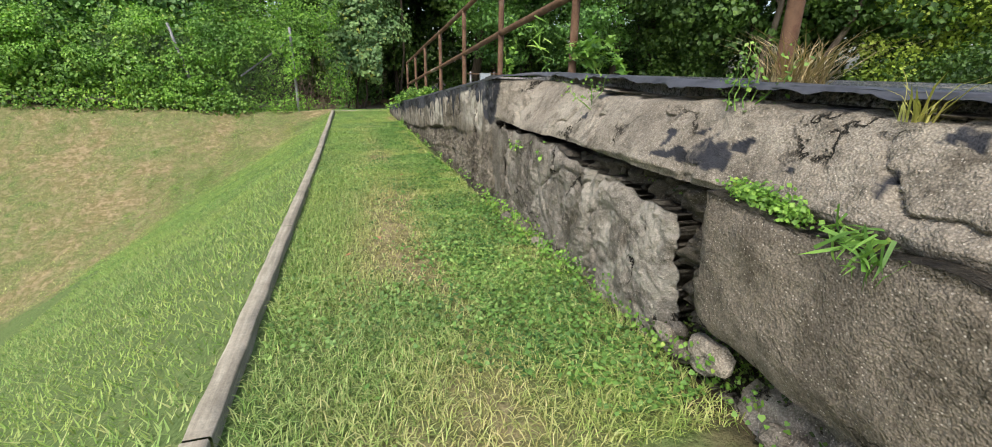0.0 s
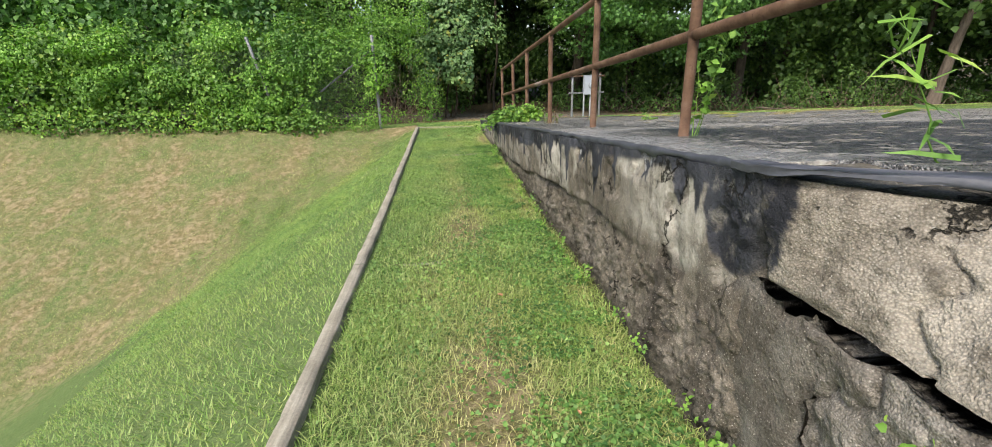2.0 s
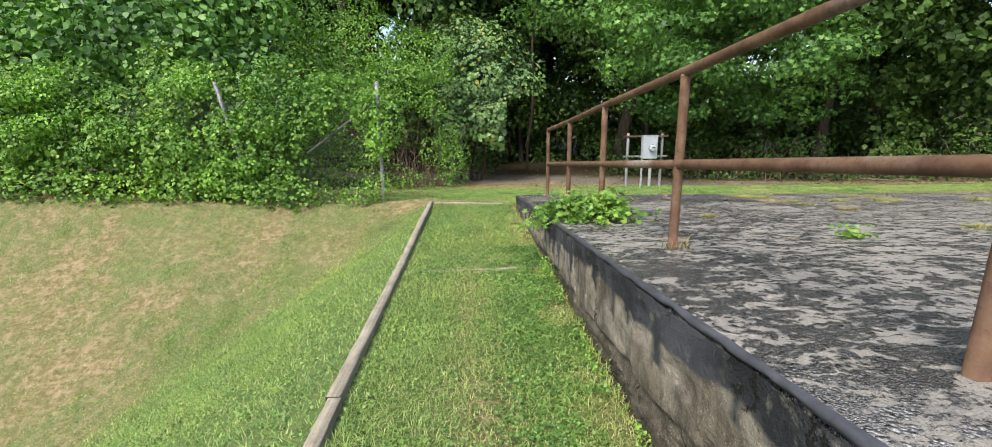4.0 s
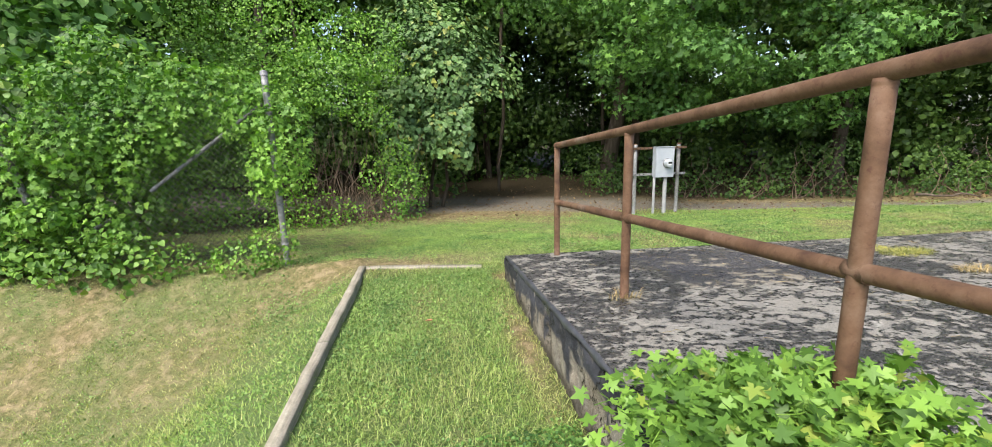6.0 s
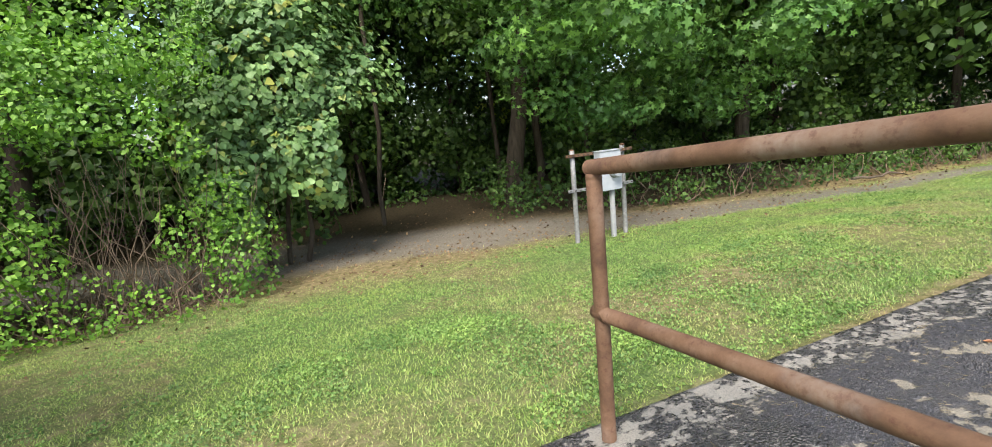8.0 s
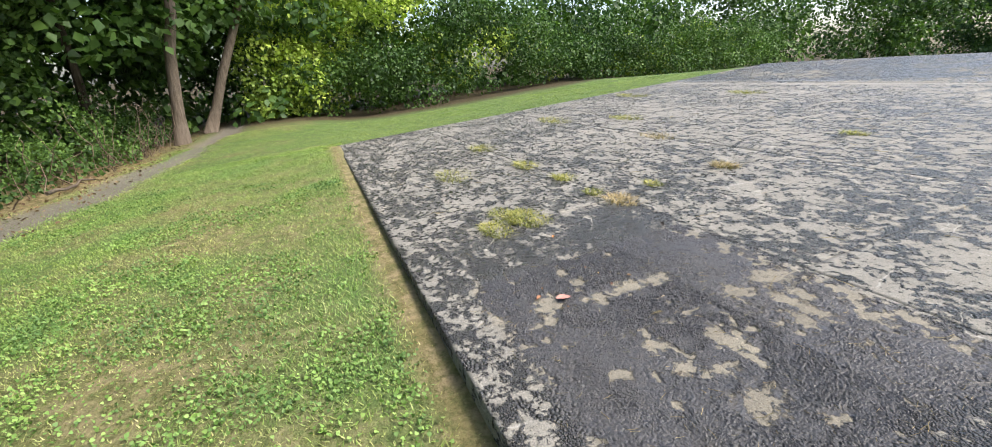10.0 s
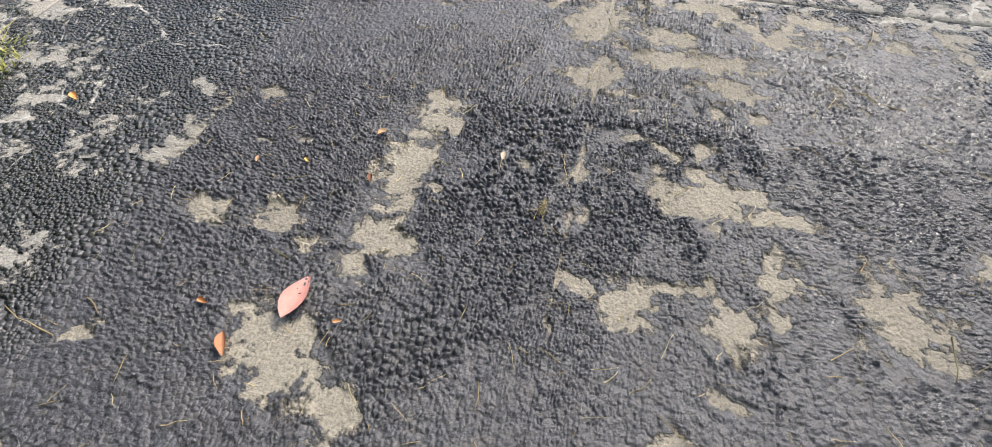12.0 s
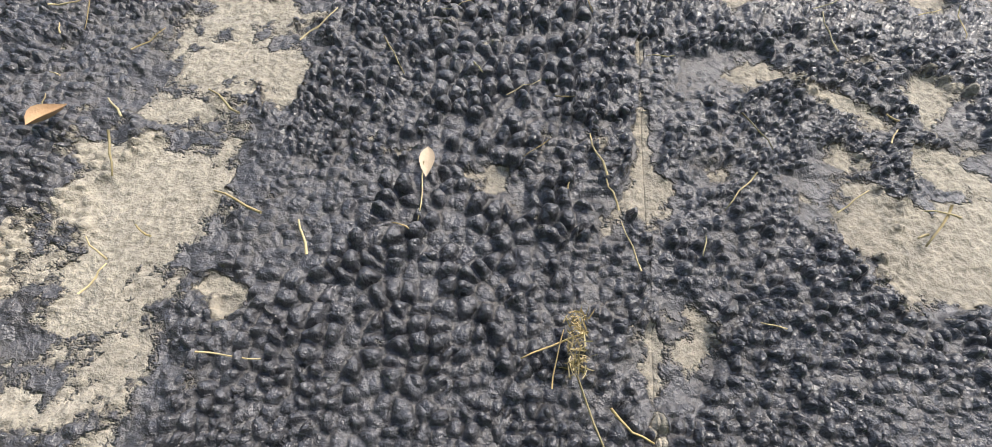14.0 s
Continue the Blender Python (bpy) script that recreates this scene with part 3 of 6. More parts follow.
def shell(center, radii, n, rng, rough=0.28, depth=0.25, front=True):
    """Points with outward normals on a lumpy ellipsoid."""
    d = unit(rng.normal(0, 1, (n, 3)))
    if front:
        d[:, 1] = np.where((d[:, 1] > 0.35) & (rng.random(n) < 0.8), -d[:, 1], d[:, 1])
    lump = 1 + rough * (fbm(np.arctan2(d[:, 1], d[:, 0]) * 2.2 + center[0], d[:, 2] * 3.3 + center[1], 41, 3) - 0.5) * 2
    r = lump * (1 - depth * rng.random(n) ** 2)
    p = np.asarray(center) + d * np.asarray(radii) * r[:, None]
    nor = unit(d / np.asarray(radii))
    nor[:, 2] += 0.55
    return p, unit(nor)


def clear_of_opening(p):
    """Leaves stay out of the track's way into the wood and off the ground."""
    g = ground_z(p[:, 0], p[:, 1])
    hole = (p[:, 0] > 0.7) & (p[:, 0] < 3.6) & (p[:, 1] > 16) & (p[:, 1] < 23) & (p[:, 2] < 1.6 + 0.5 * fbm(p[:, 0] * 2, p[:, 1], 44))
    return (p[:, 2] > g + 0.03) & ~hole


def foliage(name, clumps, per, size, shape, mat, seed, droop=0.5, jitter=0.6, rough=0.28, depth=0.25, front=True):
    rng = np.random.default_rng(seed)
    ps, ns = [], []
    for c, r in clumps:
        vol = (r[0] * r[1] * r[2]) ** (2 / 3)
        p, q = shell(c, r, max(20, int(per * vol)), rng, rough, depth, front)
        ps.append(p)
        ns.append(q)
    p, q = np.vstack(ps), np.vstack(ns)
    ok = clear_of_opening(p)
    v, f = leaf_arrays(p[ok], q[ok], size, shape, droop, jitter, rng)
    return np_mesh(name, v, f, mat)


def wander(a, b, n, wobble, rng):
    t = np.linspace(0, 1, n)[:, None]
    p = np.asarray(a, float) * (1 - t) + np.asarray(b, float) * t
    off = np.cumsum(rng.normal(0, wobble, (n, 3)), 0)
    return p + (off - off[0] - t * (off[-1] - off[0])) * 1.0


def make_tree(place, height, radius, clumps, per, size, shape, leaf, bark, seed, label, lean=(0, 0), limbs=7, droop=0.4, depth=0.6):
    x, y = place
    z = float(ground_z(x, y)) - 0.05
    tree = thing("tree", (0, 0, 0), label, "tree", "trees at the edge of the wood")
    rng = np.random.default_rng(seed)
    top = np.array([x + lean[0], y + lean[1], z + height])
    trunk = wander((x, y, z), top, 14, 0.05, rng)
    rad = np.linspace(radius, radius * 0.22, 14)
    rad[0] *= 1.35
    np_part("trunk", tubes("trunk", [(trunk, rad)], bark, 10), tree)
    order = sorted(clumps, key=lambda c: c[0][2])[len(clumps) // 3:]
    for c, r in order[::max(1, len(order) // max(1, limbs))][:limbs]:
        k = int(np.clip((c[2] - z) / height * 10 - 1, 2, 12))
        pts = wander(trunk[k], c, 8, 0.07, rng)
        np_part("limb", tubes("limb", [(pts, np.linspace(radius * 0.24, 0.012, 8))], bark, 6), tree)
    np_part("crown", foliage("crown", clumps, per, size, shape, leaf, seed + 1, droop, 0.55, 0.4, depth), tree, "layered summer-green leaves")
    return tree


def scatter_clumps(box, n, r, seed, flat=0.65, test=None):
    rng = np.random.default_rng(seed)
    out = []
    while len(out) < n:
        c = np.array([rng.uniform(*box[0]), rng.uniform(*box[1]), rng.uniform(*box[2])])
        if test is not None and not test(c):
            continue
        s = rng.uniform(*r)
        out.append((c, (s, s, s * flat)))
    return out


# ---------------------------------------------------------------- wood and hedge
def build_woods():
    # vines over the fence
    rng = np.random.default_rng(3)
    hedge = thing("vine_hedge", (-6, 12.9, 0), "dense green vines smothering the chain-link fence", "hedge")
    cl = []
    for x in np.arange(-15.5, -3.6, 0.62):
        cl.append(((x, 12.78 + rng.uniform(-0.2, 0.35), 0.6 + 0.05 * (-x - 2) + rng.uniform(-0.25, 0.35)), (rng.uniform(0.5, 0.95), rng.uniform(0.45, 0.7), rng.uniform(0.55, 0.9))))
        cl.append(((x + 0.3, 13.05 + rng.uniform(-0.25, 0.45), 1.6 + 0.03 * (-x) + rng.uniform(-0.35, 0.35)), (rng.uniform(0.5, 1.0), rng.uniform(0.5, 0.75), rng.uniform(0.4, 0.75))))
    world_part("foliage", foliage("foliage", cl, 1500, 0.07, "heart", VINE, 11, 0.7, 0.5, 0.5, 0.4), hedge)
    lumps = []
    for k in range(150):
        c, r = cl[rng.integers(len(cl))]
        d = unit(np.array([rng.normal(0, 1), -abs(rng.normal(0.6, 0.6)), rng.normal(0.35, 0.7)]))
        q = rng.uniform(0.16, 0.36)
        lumps.append((np.asarray(c) + d * np.asarray(r) * 1.02, (q * 1.25, q, q * rng.uniform(0.55, 0.9))))
    world_part("foliage", foliage("foliage", lumps, 4200, 0.060, "diamond", BUSH, 111, 0.8, 0.45, 0.5, 0.4), hedge)
    cl = [((-2.75, 12.75, 1.75), (0.75, 0.5, 0.40)), ((-2.05, 12.55, 1.60), (0.38, 0.36, 0.34)), ((-1.75, 12.38, 1.28), (0.30, 0.26, 0.48)), ((-1.95, 12.3, 1.0), (0.2, 0.14, 0.3)), ((-3.5, 12.75, 1.2), (0.55, 0.5, 0.75)),
           ((-3.7, 12.6, 0.45), (0.5, 0.35, 0.45)), ((-3.1, 12.6, 1.45), (0.6, 0.4, 0.42)), ((-4.6, 12.45, 0.35), (0.7, 0.35, 0.40)), ((-4.4, 12.35, 1.0), (0.55, 0.3, 0.55)), ((-5.3, 12.4, 0.7), (0.6, 0.35, 0.6)), ((-3.8, 12.4, 1.4), (0.5, 0.3, 0.35))]
    world_part("foliage", foliage("foliage", cl, 4300, 0.058, "lobed", BUSH, 17, 0.5, 0.6, 0.5), hedge)
    base = [((x, 12.22 + rng.uniform(-0.08, 0.1), float(ground_z(x, 12.2)) + 0.16), (0.42, 0.24, rng.uniform(0.2, 0.38))) for x in np.arange(-15, -3.0, 0.42)]
    world_part("foliage", foliage("foliage", base, 2300, 0.058, "heart", VINE, 19, 0.5, 0.6, 0.5), hedge)
    low = [((-2.25, 12.25, 0.10), (0.34, 0.2, 0.22)), ((-1.95, 12.3, 0.2), (0.25, 0.2, 0.26)), ((-2.9, 12.35, 0.08), (0.4, 0.22, 0.18))]
    world_part("low_growth", foliage("low_growth", low, 5200, 0.045, "diamond", WEED, 12, 0.0, 0.9), hedge, "bright young shoots at the fence foot")

    bank = thing("shrub_thicket", (-6, 15.5, 0), "tall tangle of climbing vines and shrubs behind the fence", "shrub")
    cl = []
    for x in np.arange(-17, -4.6, 0.9):
        cl.append(((x, 14.6 + rng.uniform(-0.3, 0.5), 2.3 + 0.06 * (-x) + rng.uniform(-0.4, 0.5)), (1.15, 0.8, 0.95)))
        cl.append(((x, 14.2 + rng.uniform(-0.3, 0.3), 0.9 + 0.06 * (-x)), (1.0, 0.7, 1.0)))
        cl.append(((x + 0.4, 15.6 + rng.uniform(-0.4, 0.5), 3.1 + 0.05 * (-x) + rng.uniform(-0.5, 0.5)), (1.2, 0.9, 0.95)))
    world_part("foliage", foliage("foliage", cl, 620, 0.125, "heart", MAPLE, 13, 0.6, 0.55, 0.5, 0.5), bank)

    lines = [(wander((x, 15.4 + rng.uniform(-0.4, 0.4), 0.0), (x + rng.uniform(-0.5, 0.5), 15.3, rng.uniform(2.2, 3.4)), 8, 0.07, rng), np.linspace(0.035, 0.01, 8)) for x in np.arange(-16, -5.5, 0.8)]
    world_part("stems", tubes("stems", lines, BARK, 6), bank)

    bush = thing("vine_bush", (-2.6, 17.6, 0), "broad light-green shrub with bare twigs inside", "shrub")
    cl = [((-3.3, 17.0, 2.3), (1.2, 0.8, 0.7)), ((-2.2, 16.8, 2.25), (1.0, 0.7, 0.55)), ((-4.4, 17.0, 1.9), (1.1, 0.8, 1.2)), ((-1.6, 17.2, 2.9), (1.1, 0.8, 0.7)), ((-3.0, 17.5, 3.2), (1.5, 0.9, 0.9)),
          ((-5.3, 17.2, 2.8), (1.3, 0.9, 1.1)), ((-5.2, 16.5, 0.8), (0.9, 0.7, 0.9)), ((-3.9, 16.6, 0.45), (0.7, 0.5, 0.8)), ((-4.6, 16.4, 0.1), (0.9, 0.5, 0.6)), ((-6.2, 16.2, 1.4), (1.0, 0.8, 1.3)), ((-4.2, 18.0, 4.0), (1.6, 1.0, 0.9)),
          ((-3.3, 16.5, 1.0), (0.75, 0.5, 0.75)), ((-2.9, 16.55, 0.5), (0.5, 0.4, 0.6)), ((-3.6, 16.4, 1.6), (0.7, 0.45, 0.5)), ((-0.75, 16.75, 0.1), (0.45, 0.4, 0.55)), ((-1.25, 16.8, 0.45), (0.42, 0.35, 0.45)), ((-0.9, 16.9, 0.75), (0.4, 0.35, 0.4))]
    world_part("foliage", foliage("foliage", cl, 2500, 0.066, "diamond", BUSH, 14, 0.4, 0.6, 0.45), bush)
    cl = [((-1.75, 16.2, 1.85), (0.75, 0.4, 0.26)), ((-1.25, 16.3, 1.55), (0.4, 0.35, 0.22)), ((-2.6, 16.2, 2.0), (0.8, 0.4, 0.28)), ((-2.0, 16.4, 2.45), (0.9, 0.5, 0.26)), ((-3.3, 16.2, 2.35), (0.8, 0.4, 0.26)), ((-1.3, 16.6, 2.5), (0.7, 0.4, 0.25))]
    world_part("leaf_sprays", foliage("leaf_sprays", cl, 2300, 0.062, "diamond", BUSH, 114, 0.6, 0.5, 0.5), bush, "arching sprays of lighter young leaves")
    world_part("low_growth", foliage("low_growth", [((-3.7, 16.2, -0.25), (1.2, 0.5, 0.42)), ((-1.7, 16.4, -0.36), (1.1, 0.4, 0.32)), ((-2.6, 16.5, -0.2), (0.9, 0.4, 0.45)), ((-4.9, 16.1, -0.1), (0.9, 0.5, 0.6))], 1900, 0.058, "diamond", BUSH, 15, 0.0, 0.9), bush, "yellow-green low growth at its foot")
    lines = []
    for k in range(190):
        a = np.array([rng.uniform(-2.9, -1.0), rng.uniform(16.45, 17.4), -0.5])
        b = a + np.array([rng.uniform(-0.8, 0.8), rng.uniform(-0.5, 0.3), rng.uniform(0.25, 1.0) ** 1.6 * 2.2])
        lines.append((wander(a, b, 6, 0.09, rng), np.linspace(rng.uniform(0.004, 0.013), 0.002, 6)))
    world_part("stems", tubes("stems", lines, TWIG, 4), bush, "tangle of dead brown twigs")

    mound = thing("vine_mound", (0, 18.4, 0), "rounded tree draped in broad-leaved grey-green vines", "tree")
    cl = [((0.0, 18.4, 2.35), (1.5, 1.0, 1.25)), ((0.95, 18.3, 1.8), (0.85, 0.8, 1.15)), ((-0.8, 18.3, 2.0), (0.9, 0.8, 1.2)), ((0.15, 18.5, 3.3), (0.95, 0.8, 0.75)), ((0.45, 17.75, 1.25), (0.95, 0.55, 0.75)),
          ((-0.85, 17.8, 0.9), (0.55, 0.5, 0.9)), ((-0.5, 18.8, 3.7), (0.9, 0.7, 0.6)), ((1.15, 17.9, 1.0), (0.55, 0.5, 0.5))]
    world_part("foliage", foliage("foliage", cl, 2000, 0.102, "heart", GRAPE, 16, 1.2, 0.36, 0.45, 0.35), mound)
    lines = [(wander((-0.6 + 0.3 * k, 18.6, -0.55), (-0.4 + 0.35 * k, 18.6, 2.6), 8, 0.06, rng), np.linspace(0.05, 0.02, 8)) for k in range(3)]
    world_part("stem", tubes("stem", lines, BARK, 6), mound)
    lines = []
    for k in range(16):
        a = np.array([rng.uniform(-0.5, 1.4), rng.uniform(17.6, 18.2), rng.uniform(0.85, 1.2)])
        lines.append((wander(a, a + np.array([rng.uniform(-0.15, 0.15), 0, -rng.uniform(0.3, 0.7)]), 6, 0.03, rng), 0.004))
    world_part("hanging_tendrils", tubes("hanging_tendrils", lines, TWIG, 4), mound)

    # the big maple beyond the track, its lower branches sweeping low
    def maple_in(c):
        d = math.hypot(c[0] - 6.0, c[1] - 20.0)
        low = 2.35 + 0.12 * max(0, c[1] - 16.5) + (0.7 if c[0] < 3.4 else 0)
        return d < 5.6 and c[2] > low and not (c[1] < 15.8 and c[2] < 2.3)
    cl = scatter_clumps(((0.8, 11.2), (14.9, 20.0), (2.0, 5.2)), 105, (0.5, 0.95), 21, 0.42, maple_in)
    cl += scatter_clumps(((3.6, 8.6), (14.8, 17.0), (2.2, 4.6)), 24, (0.5, 0.85), 24, 0.42)
    cl += scatter_clumps(((1.0, 11.5), (15.6, 22.0), (4.2, 7.5)), 40, (0.8, 1.2), 22, 0.5)
    # high clumps above the view, added to shade the undergrowth
    cl += scatter_clumps(((2.0, 13.5), (14.6, 22.5), (6.8, 11.0)), 66, (1.0, 1.6), 26, 0.5)
    cl += scatter_clumps(((3.8, 10.8), (16.9, 18.8), (1.25, 2.7)), 52, (0.4, 0.75), 25, 0.42)
    make_tree((5.0, 20.6), 10.0, 0.24, cl, 360, 0.118, "lobed", MAPLE, BARK, 23, "spreading dark-green maple with low sweeping branches", (1.0, -0.5), 0, 0.25, 0.7)

    # further trees of the edge
    for k, (x, y, h, r, bark, lean, mat) in enumerate((
            (11.5, 19.5, 11, 0.20, BARK, (0.4, 0), WOODS), (15.4, 14.9, 10, 0.16, BARK_P, (0.35, -1.1), WOODS), (17.6, 14.6, 10, 0.15, BARK_P, (1.2, -3.6), WOODS),
            (0.9, 24.0, 12, 0.22, BARK, (0, 0), WOODS), (-4.5, 21.0, 11, 0.20, BARK, (0.3, 0), WOODS), (-10.0, 19.0, 10, 0.2, BARK, (-0.5, 0), WOODS),
            (3.2, 26.5, 12, 0.2, BARK, (0.2, 0), WOODS), (8.8, 24.0, 12, 0.2, BARK, (0, 0), WOODS), (14.0, 20.5, 11, 0.16, BARK, (0.3, 0), WOODS))):
        lo = 3.0 if x > 14 else 3.4
        cl = scatter_clumps(((x + lean[0] * 0.6 - 3.2, x + lean[0] * 0.6 + 3.2), (y - 2.6, y + 2.6), (lo, h + 1)), 34, (0.8, 1.5), 60 + k, 0.6)
        make_tree((x, y), h, r, cl, 260, 0.21, "diamond", mat, bark, 80 + k, "tall woodland tree with a bare lower trunk", lean, 6)
    lines = []
    for k in range(20):
        x = rng.uniform(-6, 20)
        y = rng.uniform(20.5, 31) if x < 14 else rng.uniform(17, 26)
        lines.append((wander((x, y, -0.8), (x + rng.uniform(-0.5, 0.5), y, 7), 8, 0.06, rng), np.linspace(rng.uniform(0.05, 0.14), 0.04, 8)))
    far = thing("distant_trees", (6, 28, 0), "shaded depth of the wood with many thin trunks", "woodland", kind="stuff")
    world_part("trunks", tubes("trunks", lines, BARK, 6), far)
    cl = scatter_clumps(((-26, 30), (26.5, 36), (-0.5, 15)), 330, (1.1, 2.1), 31, 0.8)
    cl += scatter_clumps(((-28, -9), (16, 27), (1, 11)), 90, (1.1, 1.9), 32, 0.7)
    cl += scatter_clumps(((-8, 14), (21, 28), (5.5, 14)), 100, (1.0, 1.9), 33, 0.7)
    world_part("foliage", foliage("foliage", cl, 95, 0.52, "diamond", WOODS, 34, 0.3, 0.8, 0.4, 0.6), far)
    cl = scatter_clumps(((-0.5, 4.5), (23.8, 27), (0.6, 9.5)), 70, (0.8, 1.3), 57, 0.8) + scatter_clumps(((4.0, 10.5), (24.0, 28), (0.4, 8.0)), 75, (0.8, 1.3), 59, 0.8)
    world_part("tall_foliage", foliage("tall_foliage", cl, 190, 0.2, "diamond", WOODS, 58, 0.3, 0.8, 0.4, 0.6), far, "shaded leaves closing the track's opening")

    def shade_in(c):
        return not (0.2 < c[0] < 4.0 and c[1] < 23.5)
    cl = scatter_clumps(((-9, 17), (20.2, 26), (-0.5, 4.2)), 190, (0.6, 1.1), 37, 0.8, shade_in) + scatter_clumps(((12, 19), (17, 22), (-0.3, 4.5)), 60, (0.6, 1.0), 38, 0.8)
    world_part("tall_foliage", foliage("tall_foliage", cl, 230, 0.17, "diamond", WOODS, 39, 0.3, 0.8, 0.4, 0.6), far, "understory in the shade")
    low = scatter_clumps(((-2, 10), (25, 29.5), (-0.9, 1.2)), 60, (0.6, 1.0), 43, 0.8)
    world_part("tall_foliage", foliage("tall_foliage", low, 160, 0.2, "diamond", WOODS, 45, 0.3, 0.8, 0.4, 0.6), far, "low brush deep in the shade")
    # lighter leaf colour stands in for backlight between the trunks
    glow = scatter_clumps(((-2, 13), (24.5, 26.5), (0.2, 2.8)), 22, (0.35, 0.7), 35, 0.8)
    world_part("sun_toned_brush", foliage("sun_toned_brush", glow, 120, 0.16, "diamond", BRIGHT, 36, 0.3, 0.9), far, "patches of brush deep in the wood with sunlight put into the leaf colour")

    # undergrowth along the far side of the track
    under = thing("undergrowth", (8, 18, 0), "low dark undergrowth and brambles along the track", "undergrowth", kind="stuff")
    cl = []
    for x in np.arange(4.2, 18.5, 0.42):
        y = np.interp(x, [4, 6.5, 9.5, 10.6, 13, 18.5], [19.3, 17.9, 16.6, 16.2, 15.8, 15.4])
        cl.append(((x, y + rng.uniform(-0.2, 0.5), float(ground_z(x, y)) + rng.uniform(0.0, 0.2)), (0.5, 0.4, rng.uniform(0.2, 0.6))))
        if rng.random() < 0.4 or x > 12:
            cl.append(((x, y + rng.uniform(0.7, 1.6), float(ground_z(x, y)) + rng.uniform(0.1, 0.9)), (0.6, 0.5, rng.uniform(0.3, 0.8))))
    world_part("foliage", foliage("foliage", cl, 900, 0.085, "diamond", WOODS, 41, 0.3, 0.8), under)
    cl = [((x, 21.5 + rng.uniform(0, 3), -0.6), (0.7, 0.6, rng.uniform(0.2, 0.45))) for x in np.arange(-1, 5, 0.5)]
    world_part("deep_brush", foliage("deep_brush", cl, 220, 0.09, "diamond", WOODS, 42, 0.2, 0.9), under)
    lines = []
    for k in range(120):
        x = rng.uniform(5.5, 17)
        y = np.interp(x, [4, 6.5, 9.5, 10.6, 13, 18.5], [19.0, 17.5, 16.2, 15.8, 15.4, 15.0]) + rng.uniform(-0.2, 0.6)
        a = np.array([x, y, float(ground_z(x, y))])
        b = a + np.array([rng.uniform(-0.9, 0.9), rng.uniform(-0.3, 0.3), rng.uniform(0.1, 1.3)])
        lines.append((wander(a, b, 6, 0.08, rng), np.linspace(rng.uniform(0.006, 0.014), 0.003, 6)))
    world_part("bare_twigs", tubes("bare_twigs", lines, TWIG, 4), under)

    # bushes closing the east side
    east = thing("east_bushes", (21, 5, 0), "dark evergreen bushes beyond the slab", "bushes", kind="stuff")
    cl = []
    for y in np.arange(-14, 13, 0.9):
        x = np.interp(y, [-14, 0, 5, 9, 12.5], [22, 20.5, 19.5, 18.8, 19.5]) + rng.uniform(-0.4, 0.6)
        g = float(ground_z(x, y))
        hgt = np.interp(y, [-14, 2, 4, 8, 11, 13], [2.6, 2.6, 4.0, 3.6, 1.6, 2.4]) + rng.uniform(-0.6, 0.6)
        for k in range(4):
            r = rng.uniform(0.45, 1.05)
            cl.append(((x + rng.uniform(-0.6, 1.6), y + rng.uniform(-0.5, 0.5), g + rng.uniform(0.1, 1.0) * hgt), (r, r, r * rng.uniform(0.6, 1.0))))
    world_part("foliage", foliage("foliage", cl, 640, 0.12, "diamond", WOODS, 51, 0.4, 0.7, 0.5, 0.4, False), east)
    # sunlight on these clumps comes from their lighter leaf colour
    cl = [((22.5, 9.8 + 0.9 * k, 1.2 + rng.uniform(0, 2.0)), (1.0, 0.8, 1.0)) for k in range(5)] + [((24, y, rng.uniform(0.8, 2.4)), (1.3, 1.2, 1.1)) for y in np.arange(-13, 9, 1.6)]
    world_part("sun_toned_foliage", foliage("sun_toned_foliage", cl, 420, 0.15, "diamond", BRIGHT, 52, 0.4, 0.8, 0.35, 0.4, False), east, "yellow-green foliage with sunlight put into its colour")
    cl = scatter_clumps(((17.5, 24), (15.0, 22), (-0.3, 4.5)), 45, (0.8, 1.2), 75, 0.8) + scatter_clumps(((18.5, 31), (13.0, 25), (-0.3, 8.5)), 120, (0.8, 1.4), 65, 0.8) + scatter_clumps(((4, 24), (-44, -38), (0.0, 7.5)), 110, (1.4, 2.4), 61, 0.8) + scatter_clumps(((23, 30), (-45, -3), (0.3, 6.5)), 130, (1.2, 2.0), 63, 0.8) + scatter_clumps(((22.5, 28), (-4, 14), (0.0, 4.2)), 70, (0.9, 1.5), 62, 0.8)
    world_part("tall_foliage", foliage("tall_foliage", cl, 150, 0.26, "diamond", WOODS, 64, 0.4, 0.8, 0.4, 0.5, False), east)
    # more clumps in the colour lightened for sunlight
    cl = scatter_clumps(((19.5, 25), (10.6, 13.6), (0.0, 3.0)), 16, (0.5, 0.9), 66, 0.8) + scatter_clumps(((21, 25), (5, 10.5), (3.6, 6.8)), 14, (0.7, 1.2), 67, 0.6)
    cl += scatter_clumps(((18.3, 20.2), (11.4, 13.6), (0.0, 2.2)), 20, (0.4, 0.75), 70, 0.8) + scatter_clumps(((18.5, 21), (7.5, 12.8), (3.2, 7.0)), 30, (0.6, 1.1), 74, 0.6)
    world_part("sun_toned_foliage", foliage("sun_toned_foliage", cl, 420, 0.14, "diamond", BRIGHT, 68, 0.4, 0.8, 0.35, 0.4, False), east)
    cl = scatter_clumps(((13, 20), (14.6, 19), (2.2, 8.5)), 55, (0.7, 1.2), 69, 0.6) + scatter_clumps(((24, 30), (-4, 16), (2.5, 7.5)), 60, (1.0, 1.7), 53, 0.7) + scatter_clumps(((17, 23), (11, 17), (2.8, 7.5)), 40, (0.8, 1.4), 54, 0.6)
